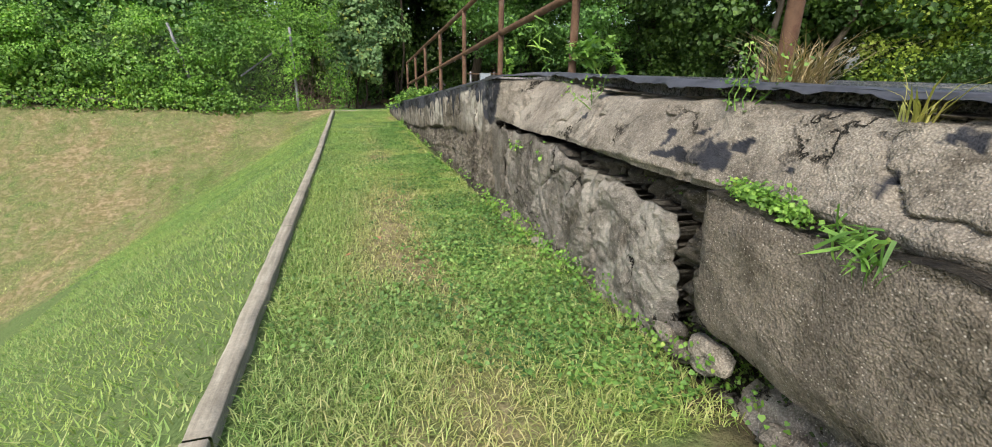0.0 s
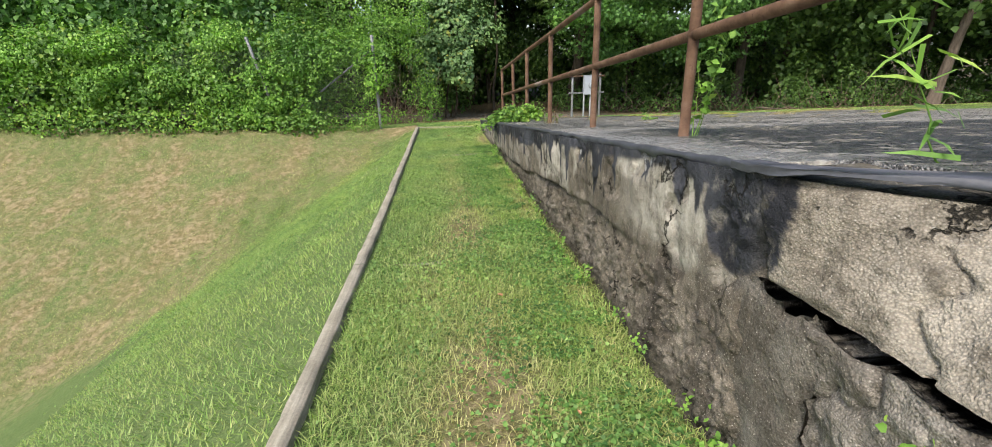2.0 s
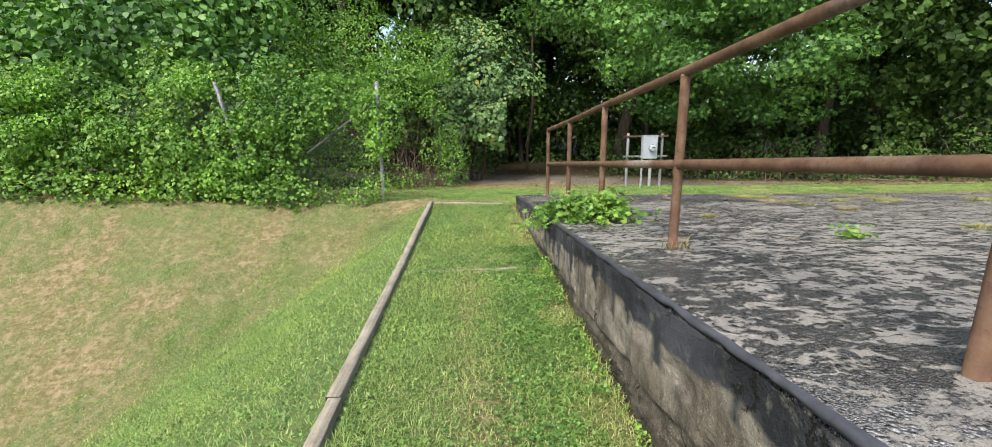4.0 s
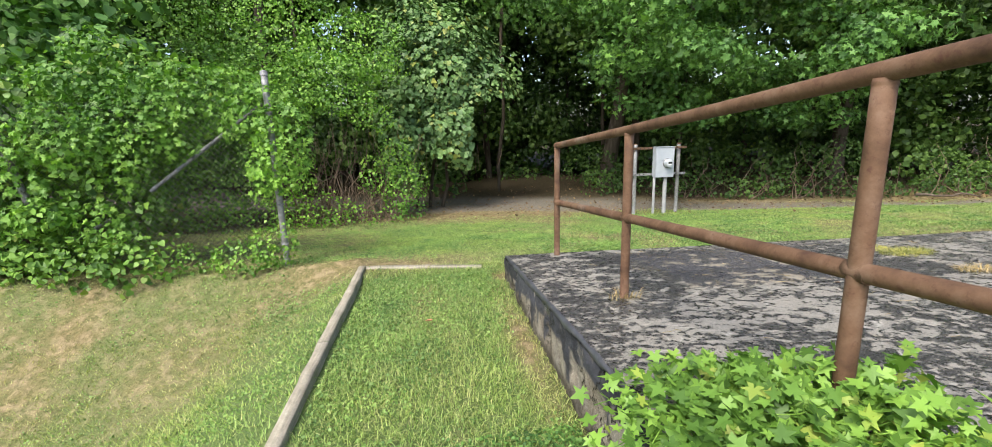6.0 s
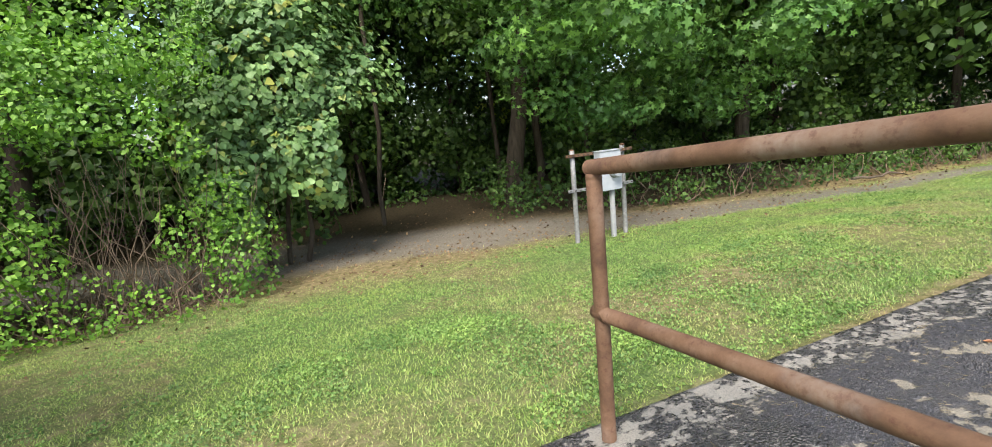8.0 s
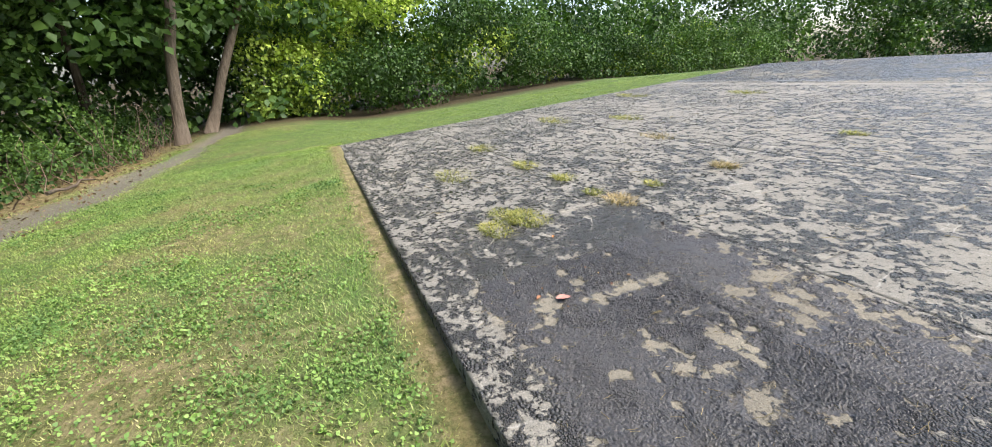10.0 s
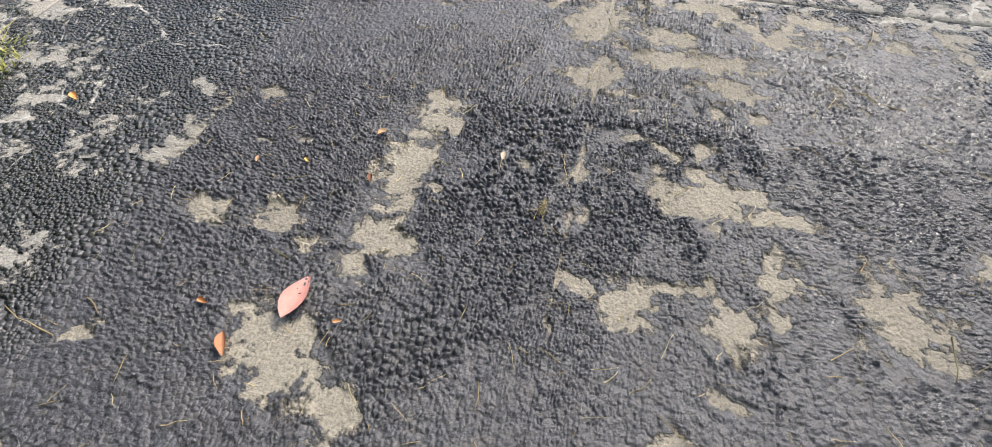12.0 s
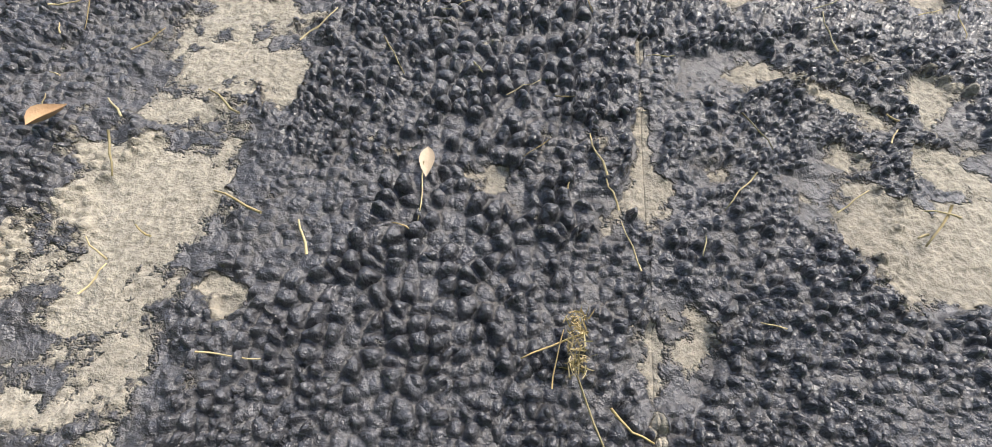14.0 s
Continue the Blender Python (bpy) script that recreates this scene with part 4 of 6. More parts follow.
    world_part("tall_foliage", foliage("tall_foliage", cl, 200, 0.24, "diamond", WOODS, 55, 0.4, 0.8, 0.4, 0.5, False), east)
    fallen = thing("fallen_branch", (10.4, 15.9, 0), "pale fallen branch lying by the undergrowth", "branch")
    g = float(ground_z(10.4, 15.6))
    world_part("stick", tubes("stick", [(wander((9.8, 15.6, g + 0.12), (11.3, 15.5, g + 0.03), 8, 0.03, rng), np.linspace(0.03, 0.015, 8))], BARK_P, 6), fallen)


build_woods()


# ---------------------------------------------------------------- slab, wall and kerb
# where the coat has flaked off to the concrete: centre and half widths, by stretch of the slab
WORN_EAST = [(2.60, 10.51, 0.049, 0.065), (2.59, 10.59, 0.034, 0.041), (2.59, 10.39, 0.034, 0.030), (2.54, 10.39, 0.020, 0.042), (2.60, 10.68, 0.063, 0.027), (2.54, 10.69, 0.035, 0.029),
        (2.62, 10.75, 0.027, 0.029), (2.67, 10.89, 0.055, 0.050), (2.73, 10.86, 0.018, 0.014), (2.92, 10.70, 0.051, 0.019), (2.78, 10.69, 0.045, 0.029), (2.79, 10.72, 0.034, 0.013),
        (2.69, 10.71, 0.019, 0.019), (3.06, 10.58, 0.020, 0.051), (3.04, 10.51, 0.007, 0.060), (2.53, 10.55, 0.011, 0.013), (2.90, 10.52, 0.019, 0.006), (2.82, 10.51, 0.012, 0.011),
        (2.42, 11.05, 0.022, 0.016), (2.58, 10.34, 0.040, 0.033)]
WORN_WEST = [(2.27, 10.46, 0.010, 0.047), (2.27, 10.56, 0.014, 0.024), (2.13, 10.46, 0.025, 0.025), (2.05, 10.44, 0.042, 0.024), (1.99, 10.45, 0.041, 0.029), (2.08, 10.50, 0.045, 0.022),
        (1.92, 10.49, 0.046, 0.019), (2.04, 10.54, 0.013, 0.008), (1.93, 10.60, 0.033, 0.043), (2.24, 10.69, 0.039, 0.016), (2.16, 10.70, 0.036, 0.028), (2.15, 10.73, 0.028, 0.012),
        (2.11, 10.67, 0.036, 0.012), (2.05, 10.66, 0.040, 0.017), (2.01, 10.70, 0.023, 0.041), (1.95, 10.68, 0.016, 0.024), (2.28, 10.79, 0.006, 0.020), (2.02, 10.82, 0.024, 0.013),
        (2.19, 10.35, 0.032, 0.018), (2.06, 10.36, 0.021, 0.024), (1.27, 10.45, 0.025, 0.042), (1.34, 10.31, 0.020, 0.028), (1.56, 10.78, 0.036, 0.022), (1.71, 10.80, 0.012, 0.014),
        (1.88, 10.85, 0.025, 0.013), (2.35, 11.00, 0.020, 0.014), (2.09, 10.92, 0.026, 0.033), (2.06, 10.47, 0.076, 0.025), (1.91, 10.48, 0.033, 0.021)]
WORN_FAR = [(3.45, 10.90, 0.090, 0.052), (3.38, 10.96, 0.025, 0.064), (2.28, 10.17, 0.055, 0.055), (2.31, 9.96, 0.070, 0.092), (1.63, 9.50, 0.077, 0.136), (1.49, 9.88, 0.037, 0.068),
        (1.35, 9.63, 0.056, 0.069), (2.07, 10.08, 0.136, 0.032), (1.79, 9.87, 0.080, 0.032), (1.93, 9.10, 0.083, 0.113)]
WORN_MORE = [(2.65, 10.93, 0.065, 0.046), (2.55, 10.96, 0.046, 0.029), (2.54, 11.03, 0.023, 0.034), (1.77, 10.64, 0.052, 0.066), (1.73, 10.70, 0.041, 0.023), (2.01, 10.71, 0.040, 0.042), (1.61, 10.53, 0.026, 0.040), (2.00, 10.15, 0.074, 0.032), (1.90, 9.96, 0.079, 0.031), (2.14, 10.00, 0.062, 0.039), (1.43, 10.47, 0.031, 0.012), (2.96, 10.96, 0.016, 0.018), (3.17, 10.87, 0.028, 0.022), (3.28, 10.59, 0.029, 0.060), (3.45, 10.53, 0.036, 0.052)]


def worn_m(x, y):
    n = 0.30 * fbm(x * 1.6, y * 2.4, 71) + 0.40 * fbm(x * 9, y * 13, 72) + 0.30 * fbm(x * 30, y * 36, 75, 3)
    bias = np.interp(y, [-3, 4.2, 4.5, 5.2, 8.0, 9.6, 10.2, 11.4], [-0.09, -0.08, 0.01, 0.02, 0.012, -0.005, -0.03, -0.04])
    w = n + bias + 0.03 * smooth(2.5, 5.5, x) - 0.05 * smooth(1.0, 0.5, x)
    w = w + 0.16 * np.exp(-((y - 4.45) / 0.12) ** 2)
    w = w - 0.15 * smooth(1.0, 1.4, x) * smooth(3.75, 3.5, x) * smooth(9.85, 10.05, y) * smooth(11.2, 11.02, y)
    w = w + 0.13 * np.exp(-(((x - 1.95) / 0.32) ** 2 + ((y - 10.12) / 0.17) ** 2))
    jx = x + 0.05 * (fbm(x * 16, y * 16, 73) - 0.5) + 0.02 * (fbm(x * 70, y * 70, 76, 2) - 0.5)
    jy = y + 0.05 * (fbm(x * 16, y * 16, 74) - 0.5) + 0.02 * (fbm(x * 70, y * 70, 77, 2) - 0.5)
    for bx, by, rx, ry in WORN_EAST + WORN_WEST + WORN_FAR + WORN_MORE:
        w = np.maximum(w, 0.602 - 0.10 * np.sqrt(((jx - bx) / rx) ** 2 + ((jy - by) / ry) ** 2))
    return w


def pebbles(x, y, cell, seed):
    """Height of closely packed rounded blisters with sharp furrows between them, 0 to 1."""
    gx, gy = x / cell, y / cell
    i0, j0 = np.floor(gx), np.floor(gy)
    f1, f2, tall = np.full_like(x, 9.0), np.full_like(x, 9.0), np.zeros_like(x)
    for di in (-1, 0, 1):
        for dj in (-1, 0, 1):
            i, j = i0 + di, j0 + dj
            d = np.hypot(gx - i - 0.1 - 0.8 * hash2(i, j, seed), gy - j - 0.1 - 0.8 * hash2(i, j, seed + 1))
            near = d < f1
            f2 = np.where(near, f1, np.minimum(f2, d))
            tall = np.where(near, 0.12 + 0.88 * hash2(i, j, seed + 2), tall)
            f1 = np.where(near, d, f1)
    return tall * (1 - np.exp(-5.5 * np.clip(f2 - f1 - 0.06, 0, 1))) * np.sqrt(np.clip(1.05 - 0.95 * f1 * f1, 0.02, 1))


def domes(x, y, cell, seed, fill):
    """Height of a field of rounded blisters, 0 to 1."""
    gx, gy = x / cell, y / cell
    i0, j0 = np.floor(gx), np.floor(gy)
    best = np.zeros_like(x)
    for di in (-1, 0, 1):
        for dj in (-1, 0, 1):
            i, j = i0 + di, j0 + dj
            px, py = i + 0.15 + 0.7 * hash2(i, j, seed), j + 0.15 + 0.7 * hash2(i, j, seed + 1)
            r = (0.32 + 0.42 * hash2(i, j, seed + 2)) * (hash2(i, j, seed + 3) < fill)
            a = 3.1416 * hash2(i, j, seed + 4)
            dx, dy = gx - px, gy - py
            u, v = dx * np.cos(a) + dy * np.sin(a), (dy * np.cos(a) - dx * np.sin(a)) * 1.3
            h = np.sqrt(np.clip(1 - (u * u + v * v) / np.maximum(r, 1e-3) ** 2, 0, 1)) * (r > 0) * (0.5 + r)
            best = np.maximum(best, h)
    return best


def panel_arrays(xs, ys, fine):
    x, y = np.meshgrid(xs, ys, indexing="ij")
    x, y = x.ravel(), y.ravel()
    w = worn_m(x, y)
    z = slab_z(x, y) + 0.006 * (fbm(x * 2, y * 2, 77) - 0.5)
    coat = 1 - smooth(0.44, 0.51, w + 0.2 * (fbm(x * 26, y * 26, 78) - 0.5))
    blister, near = np.zeros_like(x), np.zeros_like(x)
    if fine:
        wx, wy = x + 0.007 * (fbm(x * 50, y * 50, 80) - 0.5), y + 0.007 * (fbm(x * 50, y * 50, 81) - 0.5)
        small = pebbles(wx, wy, 0.0058, 97) * 0.78
        mid = pebbles(wx, wy, 0.0080, 91) * 1.0
        large = pebbles(wx, wy, 0.0112, 113) * 1.25
        band = np.exp(-(((x - 2.40) / 0.10) ** 2 + ((y - 10.50) / 0.22) ** 2)) + 0.8 * np.exp(-(((x - 2.90) / 0.13) ** 2 + ((y - 10.80) / 0.16) ** 2)) + 0.75 * np.exp(-(((x - 2.45) / 0.12) ** 2 + ((y - 10.83) / 0.10) ** 2))
        size = band * 0.55 + 0.9 * (fbm(x * 9, y * 9, 79) - 0.5) + 0.25
        blister = np.where(size > 0.60, large, np.where(size > 0.30, mid, small))
        dust = smooth(0.40, 0.52, fbm(x * 8, y * 8, 82) + 0.25 * band + 0.12 * (fbm(x * 40, y * 40, 85) - 0.5) + 0.04 * smooth(2.3, 2.2, x))
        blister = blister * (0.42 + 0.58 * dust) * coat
        near = smooth(1.42, 1.56, x) * smooth(3.12, 3.0, x) * smooth(9.80, 9.86, y) * smooth(11.22, 11.12, y)
        blister = blister * near
        seam = np.exp(-((x - 2.28) / 0.004) ** 2) * near
        z = z + 0.0092 * blister + 0.0030 * coat - 0.001 * seam + 0.0014 * (fbm(x * 90, y * 90, 83) - 0.5) * (1 - 0.7 * smooth(0.2, 0.5, blister)) + 0.0018 * (fbm(x * 230, y * 230, 88, 2) - 0.5) * (1 - smooth(0.1, 0.35, blister))
        w = w + 0.14 * seam * smooth(0.35, 0.6, fbm(x * 3, y * 9, 89))
    return x, y, z, w, blister, near


def build_panel(xs, ys, parent, fine=False):
    x, y, z, w, blister, near = panel_arrays(xs, ys, fine)
    nx, ny = len(xs), len(ys)
    w = w * near + (0.485 + 0.55 * (w - 0.485)) * (1 - near)
    slate = 1.0 - 0.75 * smooth(4.4, 4.2, y) * smooth(0.8, 1.3, x)
    top = np.stack([x, y, z], 1)
    faces = grid_faces(nx, ny)
    idx = np.arange(nx * ny).reshape(nx, ny)
    loop = np.concatenate([idx[:, 0], idx[-1, 1:], idx[-2::-1, -1], idx[0, -2:0:-1]])
    low = top[loop].copy()
    low[:, 2] -= 0.14
    n0, k = nx * ny, len(loop)
    a = np.arange(k)
    b = (a + 1) % k
    skirt = np.stack([loop[a], n0 + a, n0 + b, loop[b]], 1)
    ext = lambda v, s: np.concatenate([v, s])
    fleck = np.clip(smooth(1.25, 0.55, x + 0.5 * (fbm(x * 3, y * 3, 86) - 0.5)) * smooth(5.4, 4.4, y) + 0.8 * np.exp(-((y - 4.2 + 0.3 * (fbm(x * 3, y * 3, 87) - 0.5)) / 0.16) ** 2), 0, 1)
    me = np_mesh("slab_panel", np.vstack([top, low]), np.vstack([faces, skirt]), SLAB, fine,
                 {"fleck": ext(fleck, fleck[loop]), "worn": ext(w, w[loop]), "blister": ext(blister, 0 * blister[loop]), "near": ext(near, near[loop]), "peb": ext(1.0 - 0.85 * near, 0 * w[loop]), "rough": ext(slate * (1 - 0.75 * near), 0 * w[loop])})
    ob = new("slab_panel", me)
    ob.parent = parent
    return ob


def build_slab():
    slab = thing("slab", (0, 0, 0), "raised concrete slab with a blistered, worn black coating", "slab", kind="structure")
    xl, yl, gap = [EDGE_X, 2.28, 3.72, 6.6, SLAB_E], [EDGE_Y, 9.79, 8.2, 4.42, 1.9, -3.2], 0.0025
    for j in range(5):
        for i in range(4):
            x0, x1, y0, y1 = xl[i] + gap, xl[i + 1] - gap, yl[j + 1] + gap, yl[j] - gap
            if i == 0:
                x0 = 0.455 if j < 4 else 0.76
            if j == 0:
                y1 = EDGE_Y
                x0, x1 = (xl[1] if i == 1 else x0), (xl[1] if i == 0 else x1)
            if j == 0 and i == 0:
                build_panel(steps((x0, 1.5, 0.02), (1.5, 1.95, 0.0030), (1.95, x1, 0.00125)), steps((y0, 10.30, 0.0032), (10.30, 10.74, 0.00125), (10.74, 11.0, 0.0021), (11.0, 11.15, 0.003), (11.15, y1, 0.02)), slab, True)
            elif j == 0 and i == 1:
                build_panel(steps((x0, 2.72, 0.00125), (2.72, 3.05, 0.0022), (3.05, x1, 0.02)), steps((y0, 10.30, 0.0032), (10.30, 10.74, 0.00125), (10.74, 11.0, 0.0021), (11.0, 11.15, 0.003), (11.15, y1, 0.02)), slab, True)
            else:
                s = 0.03 if i < 2 else 0.06
                build_panel(steps((x0, x1, s)), steps((y0, y1, s)), slab)
    # the mass under the panels
    ys = np.array([-3.2, 1.44, EDGE_Y - 0.012])
    bm = bmesh.new()
    ring = []
    for y in ys:
        z = float(slab_z(0.9, y)) - 0.10
        ring.append([bm.verts.new(p) for p in ((0.70, y, -0.8), (0.70, y, z), (SLAB_E - 0.02, y, z - 0.12), (SLAB_E - 0.02, y, -0.8))])
    for a, b in zip(ring, ring[1:]):
        for k in range(4):
            bm.faces.new((a[k], b[k], b[(k + 1) % 4], a[(k + 1) % 4]))
    bm.faces.new(ring[0])
    bm.faces.new(ring[-1][::-1])
    bmesh.ops.recalc_face_normals(bm, faces=bm.faces[:])
    part("core", bm, WALL, slab)
    return slab


slab = build_slab()


def crack_z(y):
    return np.interp(y, [-3.2, -0.9, -0.3, 0.08, 0.65, 1.7, 1.9], [0.97, 0.945, 0.92, 0.925, 0.87, 0.85, 0.87])


def build_wall():
    ys = steps((-3.2, 1.6, 0.022), (1.6, 4.8, 0.010), (4.8, EDGE_Y - 0.004, 0.04))
    vs = np.linspace(0, 1, 110)
    y, v = np.meshgrid(ys, vs, indexing="ij")
    y, v = y.ravel(), v.ravel()
    bottom = kerb_z(y) - 0.30
    top = slab_z(EDGE_X, y) - 0.022
    z = bottom + (top - bottom) * v
    depth = top - z
    broken = 1 - smooth(1.62, 1.95, y + 0.25 * (fbm(y * 3, z * 3, 111) - 0.5))
    x = 0.435 + 0.035 * (fbm(y * 1.4, z * 2.2, 112) - 0.5) + 0.02 * (fbm(y * 9, z * 9, 113) - 0.5)
    ledge = 0.40 + 0.03 * np.sin(y * 1.3) + 0.05 * (fbm(y * 2.5, 0 * y, 114) - 0.5)
    x = x + 0.035 * smooth(ledge - 0.01, ledge + 0.03, depth) * smooth(2.3, 3.2, y) * (1 - 0.6 * smooth(7, 10, y))
    ledge2 = ledge + 0.22
    x = x + 0.02 * smooth(ledge2 - 0.01, ledge2 + 0.03, depth) * smooth(2.6, 3.6, y)
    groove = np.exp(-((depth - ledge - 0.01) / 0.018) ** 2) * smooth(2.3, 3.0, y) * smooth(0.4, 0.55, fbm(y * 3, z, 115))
    x = x + 0.05 * groove
    pits = domes(y, z, 0.035, 131, 0.5) * smooth(ledge, ledge + 0.1, depth)
    x = x - 0.014 * pits - 0.009 * domes(y, z, 0.02, 135, 0.6) * smooth(ledge - 0.05, ledge + 0.1, depth) + 0.02 * smooth(0.6, 0.75, fbm(y * 7, z * 7, 116))
    stones = domes(y, z, 0.085, 141, 0.8) * 0.06 + domes(y, z, 0.04, 151, 0.8) * 0.03
    x = x * (1 - broken) + (0.60 - stones + 0.08 * (fbm(y * 5, z * 5, 117) - 0.5)) * broken
    x = np.where((broken > 0.3) & (z > crack_z(y) - 0.03), 0.84, x)
    drip = 0.03 + 0.05 * fbm(y * 5, 0 * y, 128) + 0.95 * np.clip(fbm(y * 13, 0.9 * z, 118, 3) - 0.54, 0, 1) + 0.15 * smooth(4.4, 4.9, y) * fbm(y * 2, z, 129)
    tar = 1 - smooth(drip - 0.012, drip + 0.012, depth)
    pad = 1 - smooth(0.95, 1.0, np.sqrt(((y - 1.95) / 0.16) ** 2 + ((depth - 0.08) / 0.25) ** 2) + 0.5 * (fbm(y * 4, z * 4, 119) - 0.5))
    tar = np.maximum(tar, pad) * (1 - broken)
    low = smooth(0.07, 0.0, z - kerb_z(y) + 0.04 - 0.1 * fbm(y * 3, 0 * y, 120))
    # darker inside the broken part, in the groove and towards the foot
    dark_tone = np.clip(broken * (0.55 + 0.5 * (fbm(y * 6, z * 6, 121) - 0.5)) + 0.7 * groove + 0.6 * low, 0, 1)
    me = np_mesh("wall_west", np.stack([x, y, z], 1), grid_faces(len(ys), len(vs)), WALL, True, {"tar": tar, "dark_tone": dark_tone, "pale": (1 - smooth(ledge - 0.08, ledge, depth + 0.12 * (fbm(y * 4, z * 4, 122) - 0.5))) * (1 - broken) * np.clip(smooth(0.36, 0.50, fbm(y * 3.5, z * 2.5, 123)) * (1 - 0.6 * smooth(4.4, 5.0, y)) + np.exp(-((y - 2.4) / 0.3) ** 2), 0, 1)})
    wall = tagged(new("wall_west", me), "crumbling old concrete retaining wall with tar drips", "wall", kind="structure")
    # top lip between wall face and slab edge, and the north end face
    ys = steps((1.9, EDGE_Y, 0.04))
    t = np.linspace(0, 1, 5)
    y, u = np.meshgrid(ys, t, indexing="ij")
    y, u = y.ravel(), u.ravel()
    over = 0.012 * fbm(y * 6, 0 * y, 125) + 0.02 * (fbm(y * 22, 0 * y, 124) - 0.5)
    x = np.interp(u, [0, 0.25, 0.5, 0.75, 1], [0.452, 0.443, 0.440, 0.446, 0.459]) - 0.4 * over * (u < 0.9)
    z = slab_z(0.4, y) + np.interp(u, [0, 0.25, 0.5, 0.75, 1], [-0.034, -0.028, -0.012, -0.001, 0.002]) * (0.3 + 1.3 * fbm(y * 7, 0 * y, 130)) + 0.012 * (fbm(y * 9, u, 126) - 0.5)
    me = np_mesh("coat_lip", np.stack([x, y, z], 1), grid_faces(len(ys), 5), TAR, True)
    np_part("coat_lip", me, wall, "black tar coat folded over the edge")
    xs, zs = steps((0.43, SLAB_E, 0.06)), np.linspace(0, 1, 8)
    x, v = np.meshgrid(xs, zs, indexing="ij")
    x, v = x.ravel(), v.ravel()
    z = -0.25 + v * (slab_z(x, EDGE_Y) - 0.012 + 0.25)
    y = EDGE_Y - 0.004 + 0.012 * (fbm(x * 5, z * 8, 127) - 0.5)
    # tar towards the top, near-black towards the bottom
    me = np_mesh("wall_north", np.stack([x, y, z], 1), grid_faces(len(xs), 8)[:, ::-1], WALL, True, {"tar": smooth(0.6, 0.9, v), "dark_tone": smooth(0.5, 0.2, v)})
    tagged(new("wall_north", me), "low end face of the slab in the grass", "wall", kind="structure")
    return wall


wall_west = build_wall()


def chunk(name, corners, nx, nz, front, mat, label, parent, seed, tar=None, thick=0.22, rag=0.03, lump=0.03, pale=None):
    """A broken piece of wall: corners (y, z) bottom-south, bottom-north, top-north, top-south; front(y, z) gives its face."""
    s, t = np.meshgrid(np.linspace(0, 1, nx), np.linspace(0, 1, nz), indexing="ij")
    s, t = s.ravel(), t.ravel()
    c = np.array(corners, float)
    p = ((1 - s) * (1 - t))[:, None] * c[0] + (s * (1 - t))[:, None] * c[1] + (s * t)[:, None] * c[2] + ((1 - s) * t)[:, None] * c[3]
    edge = np.minimum(np.minimum(s, 1 - s) * abs(c[1][0] - c[0][0]), np.minimum(t, 1 - t) * abs(c[3][1] - c[0][1]))
    pull = np.exp(-edge / 0.05)
    y = p[:, 0] + pull * rag * 2 * (fbm(s * 9, t * 9, seed) - 0.5)
    z = p[:, 1] + pull * rag * 2 * (fbm(s * 9 + 40, t * 9, seed + 1) - 0.5)
    x = front(y, z) + 0.022 * np.exp(-edge / 0.018) + lump * (fbm(y * 6, z * 6, seed + 2) - 0.5) + 0.4 * lump * np.abs(fbm(y * 16, z * 16, seed + 4) - 0.5) + 0.012 * (fbm(y * 40, z * 40, seed + 3) - 0.5) - 0.35 * lump * np.abs(fbm(y * 28 + 3 * z, z * 34, seed + 8, 3) - 0.5)
    seam = np.abs(fbm(y * 1.7, z * 1.7, seed + 6, 5) - 0.5)
    x = x + 0.03 * np.exp(-seam / 0.008)
    top = np.stack([x, y, z], 1)
    idx = np.arange(nx * nz).reshape(nx, nz)
    loop = np.concatenate([idx[:, 0], idx[-1, 1:], idx[-2::-1, -1], idx[0, -2:0:-1]])
    back = top[loop].copy()
    back[:, 0] += thick
    k, n0 = len(loop), len(top)
    a = np.arange(k)
    b = (a + 1) % k
    faces = np.vstack([grid_faces(nx, nz), np.stack([loop[a], loop[b], n0 + b, n0 + a], 1)])
    tv = np.zeros(len(top)) if tar is None else tar(y, z)
    # darker along the ragged edges; the sides get half the tone
    dark_tone = np.clip(0.4 * np.exp(-edge / 0.015) * fbm(y * 9, z * 9, seed + 5), 0, 1)
    pv = np.zeros(len(top)) if pale is None else pale(y, z)
    me = np_mesh(name, np.vstack([top, back]), faces, mat, True, {"tar": np.concatenate([tv, 0 * tv[loop]]), "dark_tone": np.concatenate([dark_tone, np.full(k, 0.5)]), "pale": np.concatenate([pv, 0 * pv[loop]])})
    return np_part(name, me, parent, label)


def top_crack(y):
    """Height of the long crack under the top strip of the coping."""
    return slab_z(0.6, y) - 0.055 - 0.02 * np.sin(y * 3.1) + 0.05 * (fbm(y * 5, 0 * y, 169) - 0.5)


def coping_front(y, z):
    lip = crack_z(y) + 0.02
    slope = 0.455 + 0.78 * np.clip(z - lip, 0, 1) + 0.03 * (fbm(y * 2.5, z * 3, 161) - 0.5)
    m = smooth(1.35, 1.9, y)
    gap = np.abs(z - top_crack(y))
    slope = slope + 0.07 * np.exp(-(gap / (0.004 + 0.008 * fbm(y * 7, 0 * y, 170))) ** 2) - 0.014 * smooth(0.0, 0.012, z - top_crack(y))
    return slope * (1 - m) + 0.43 * m


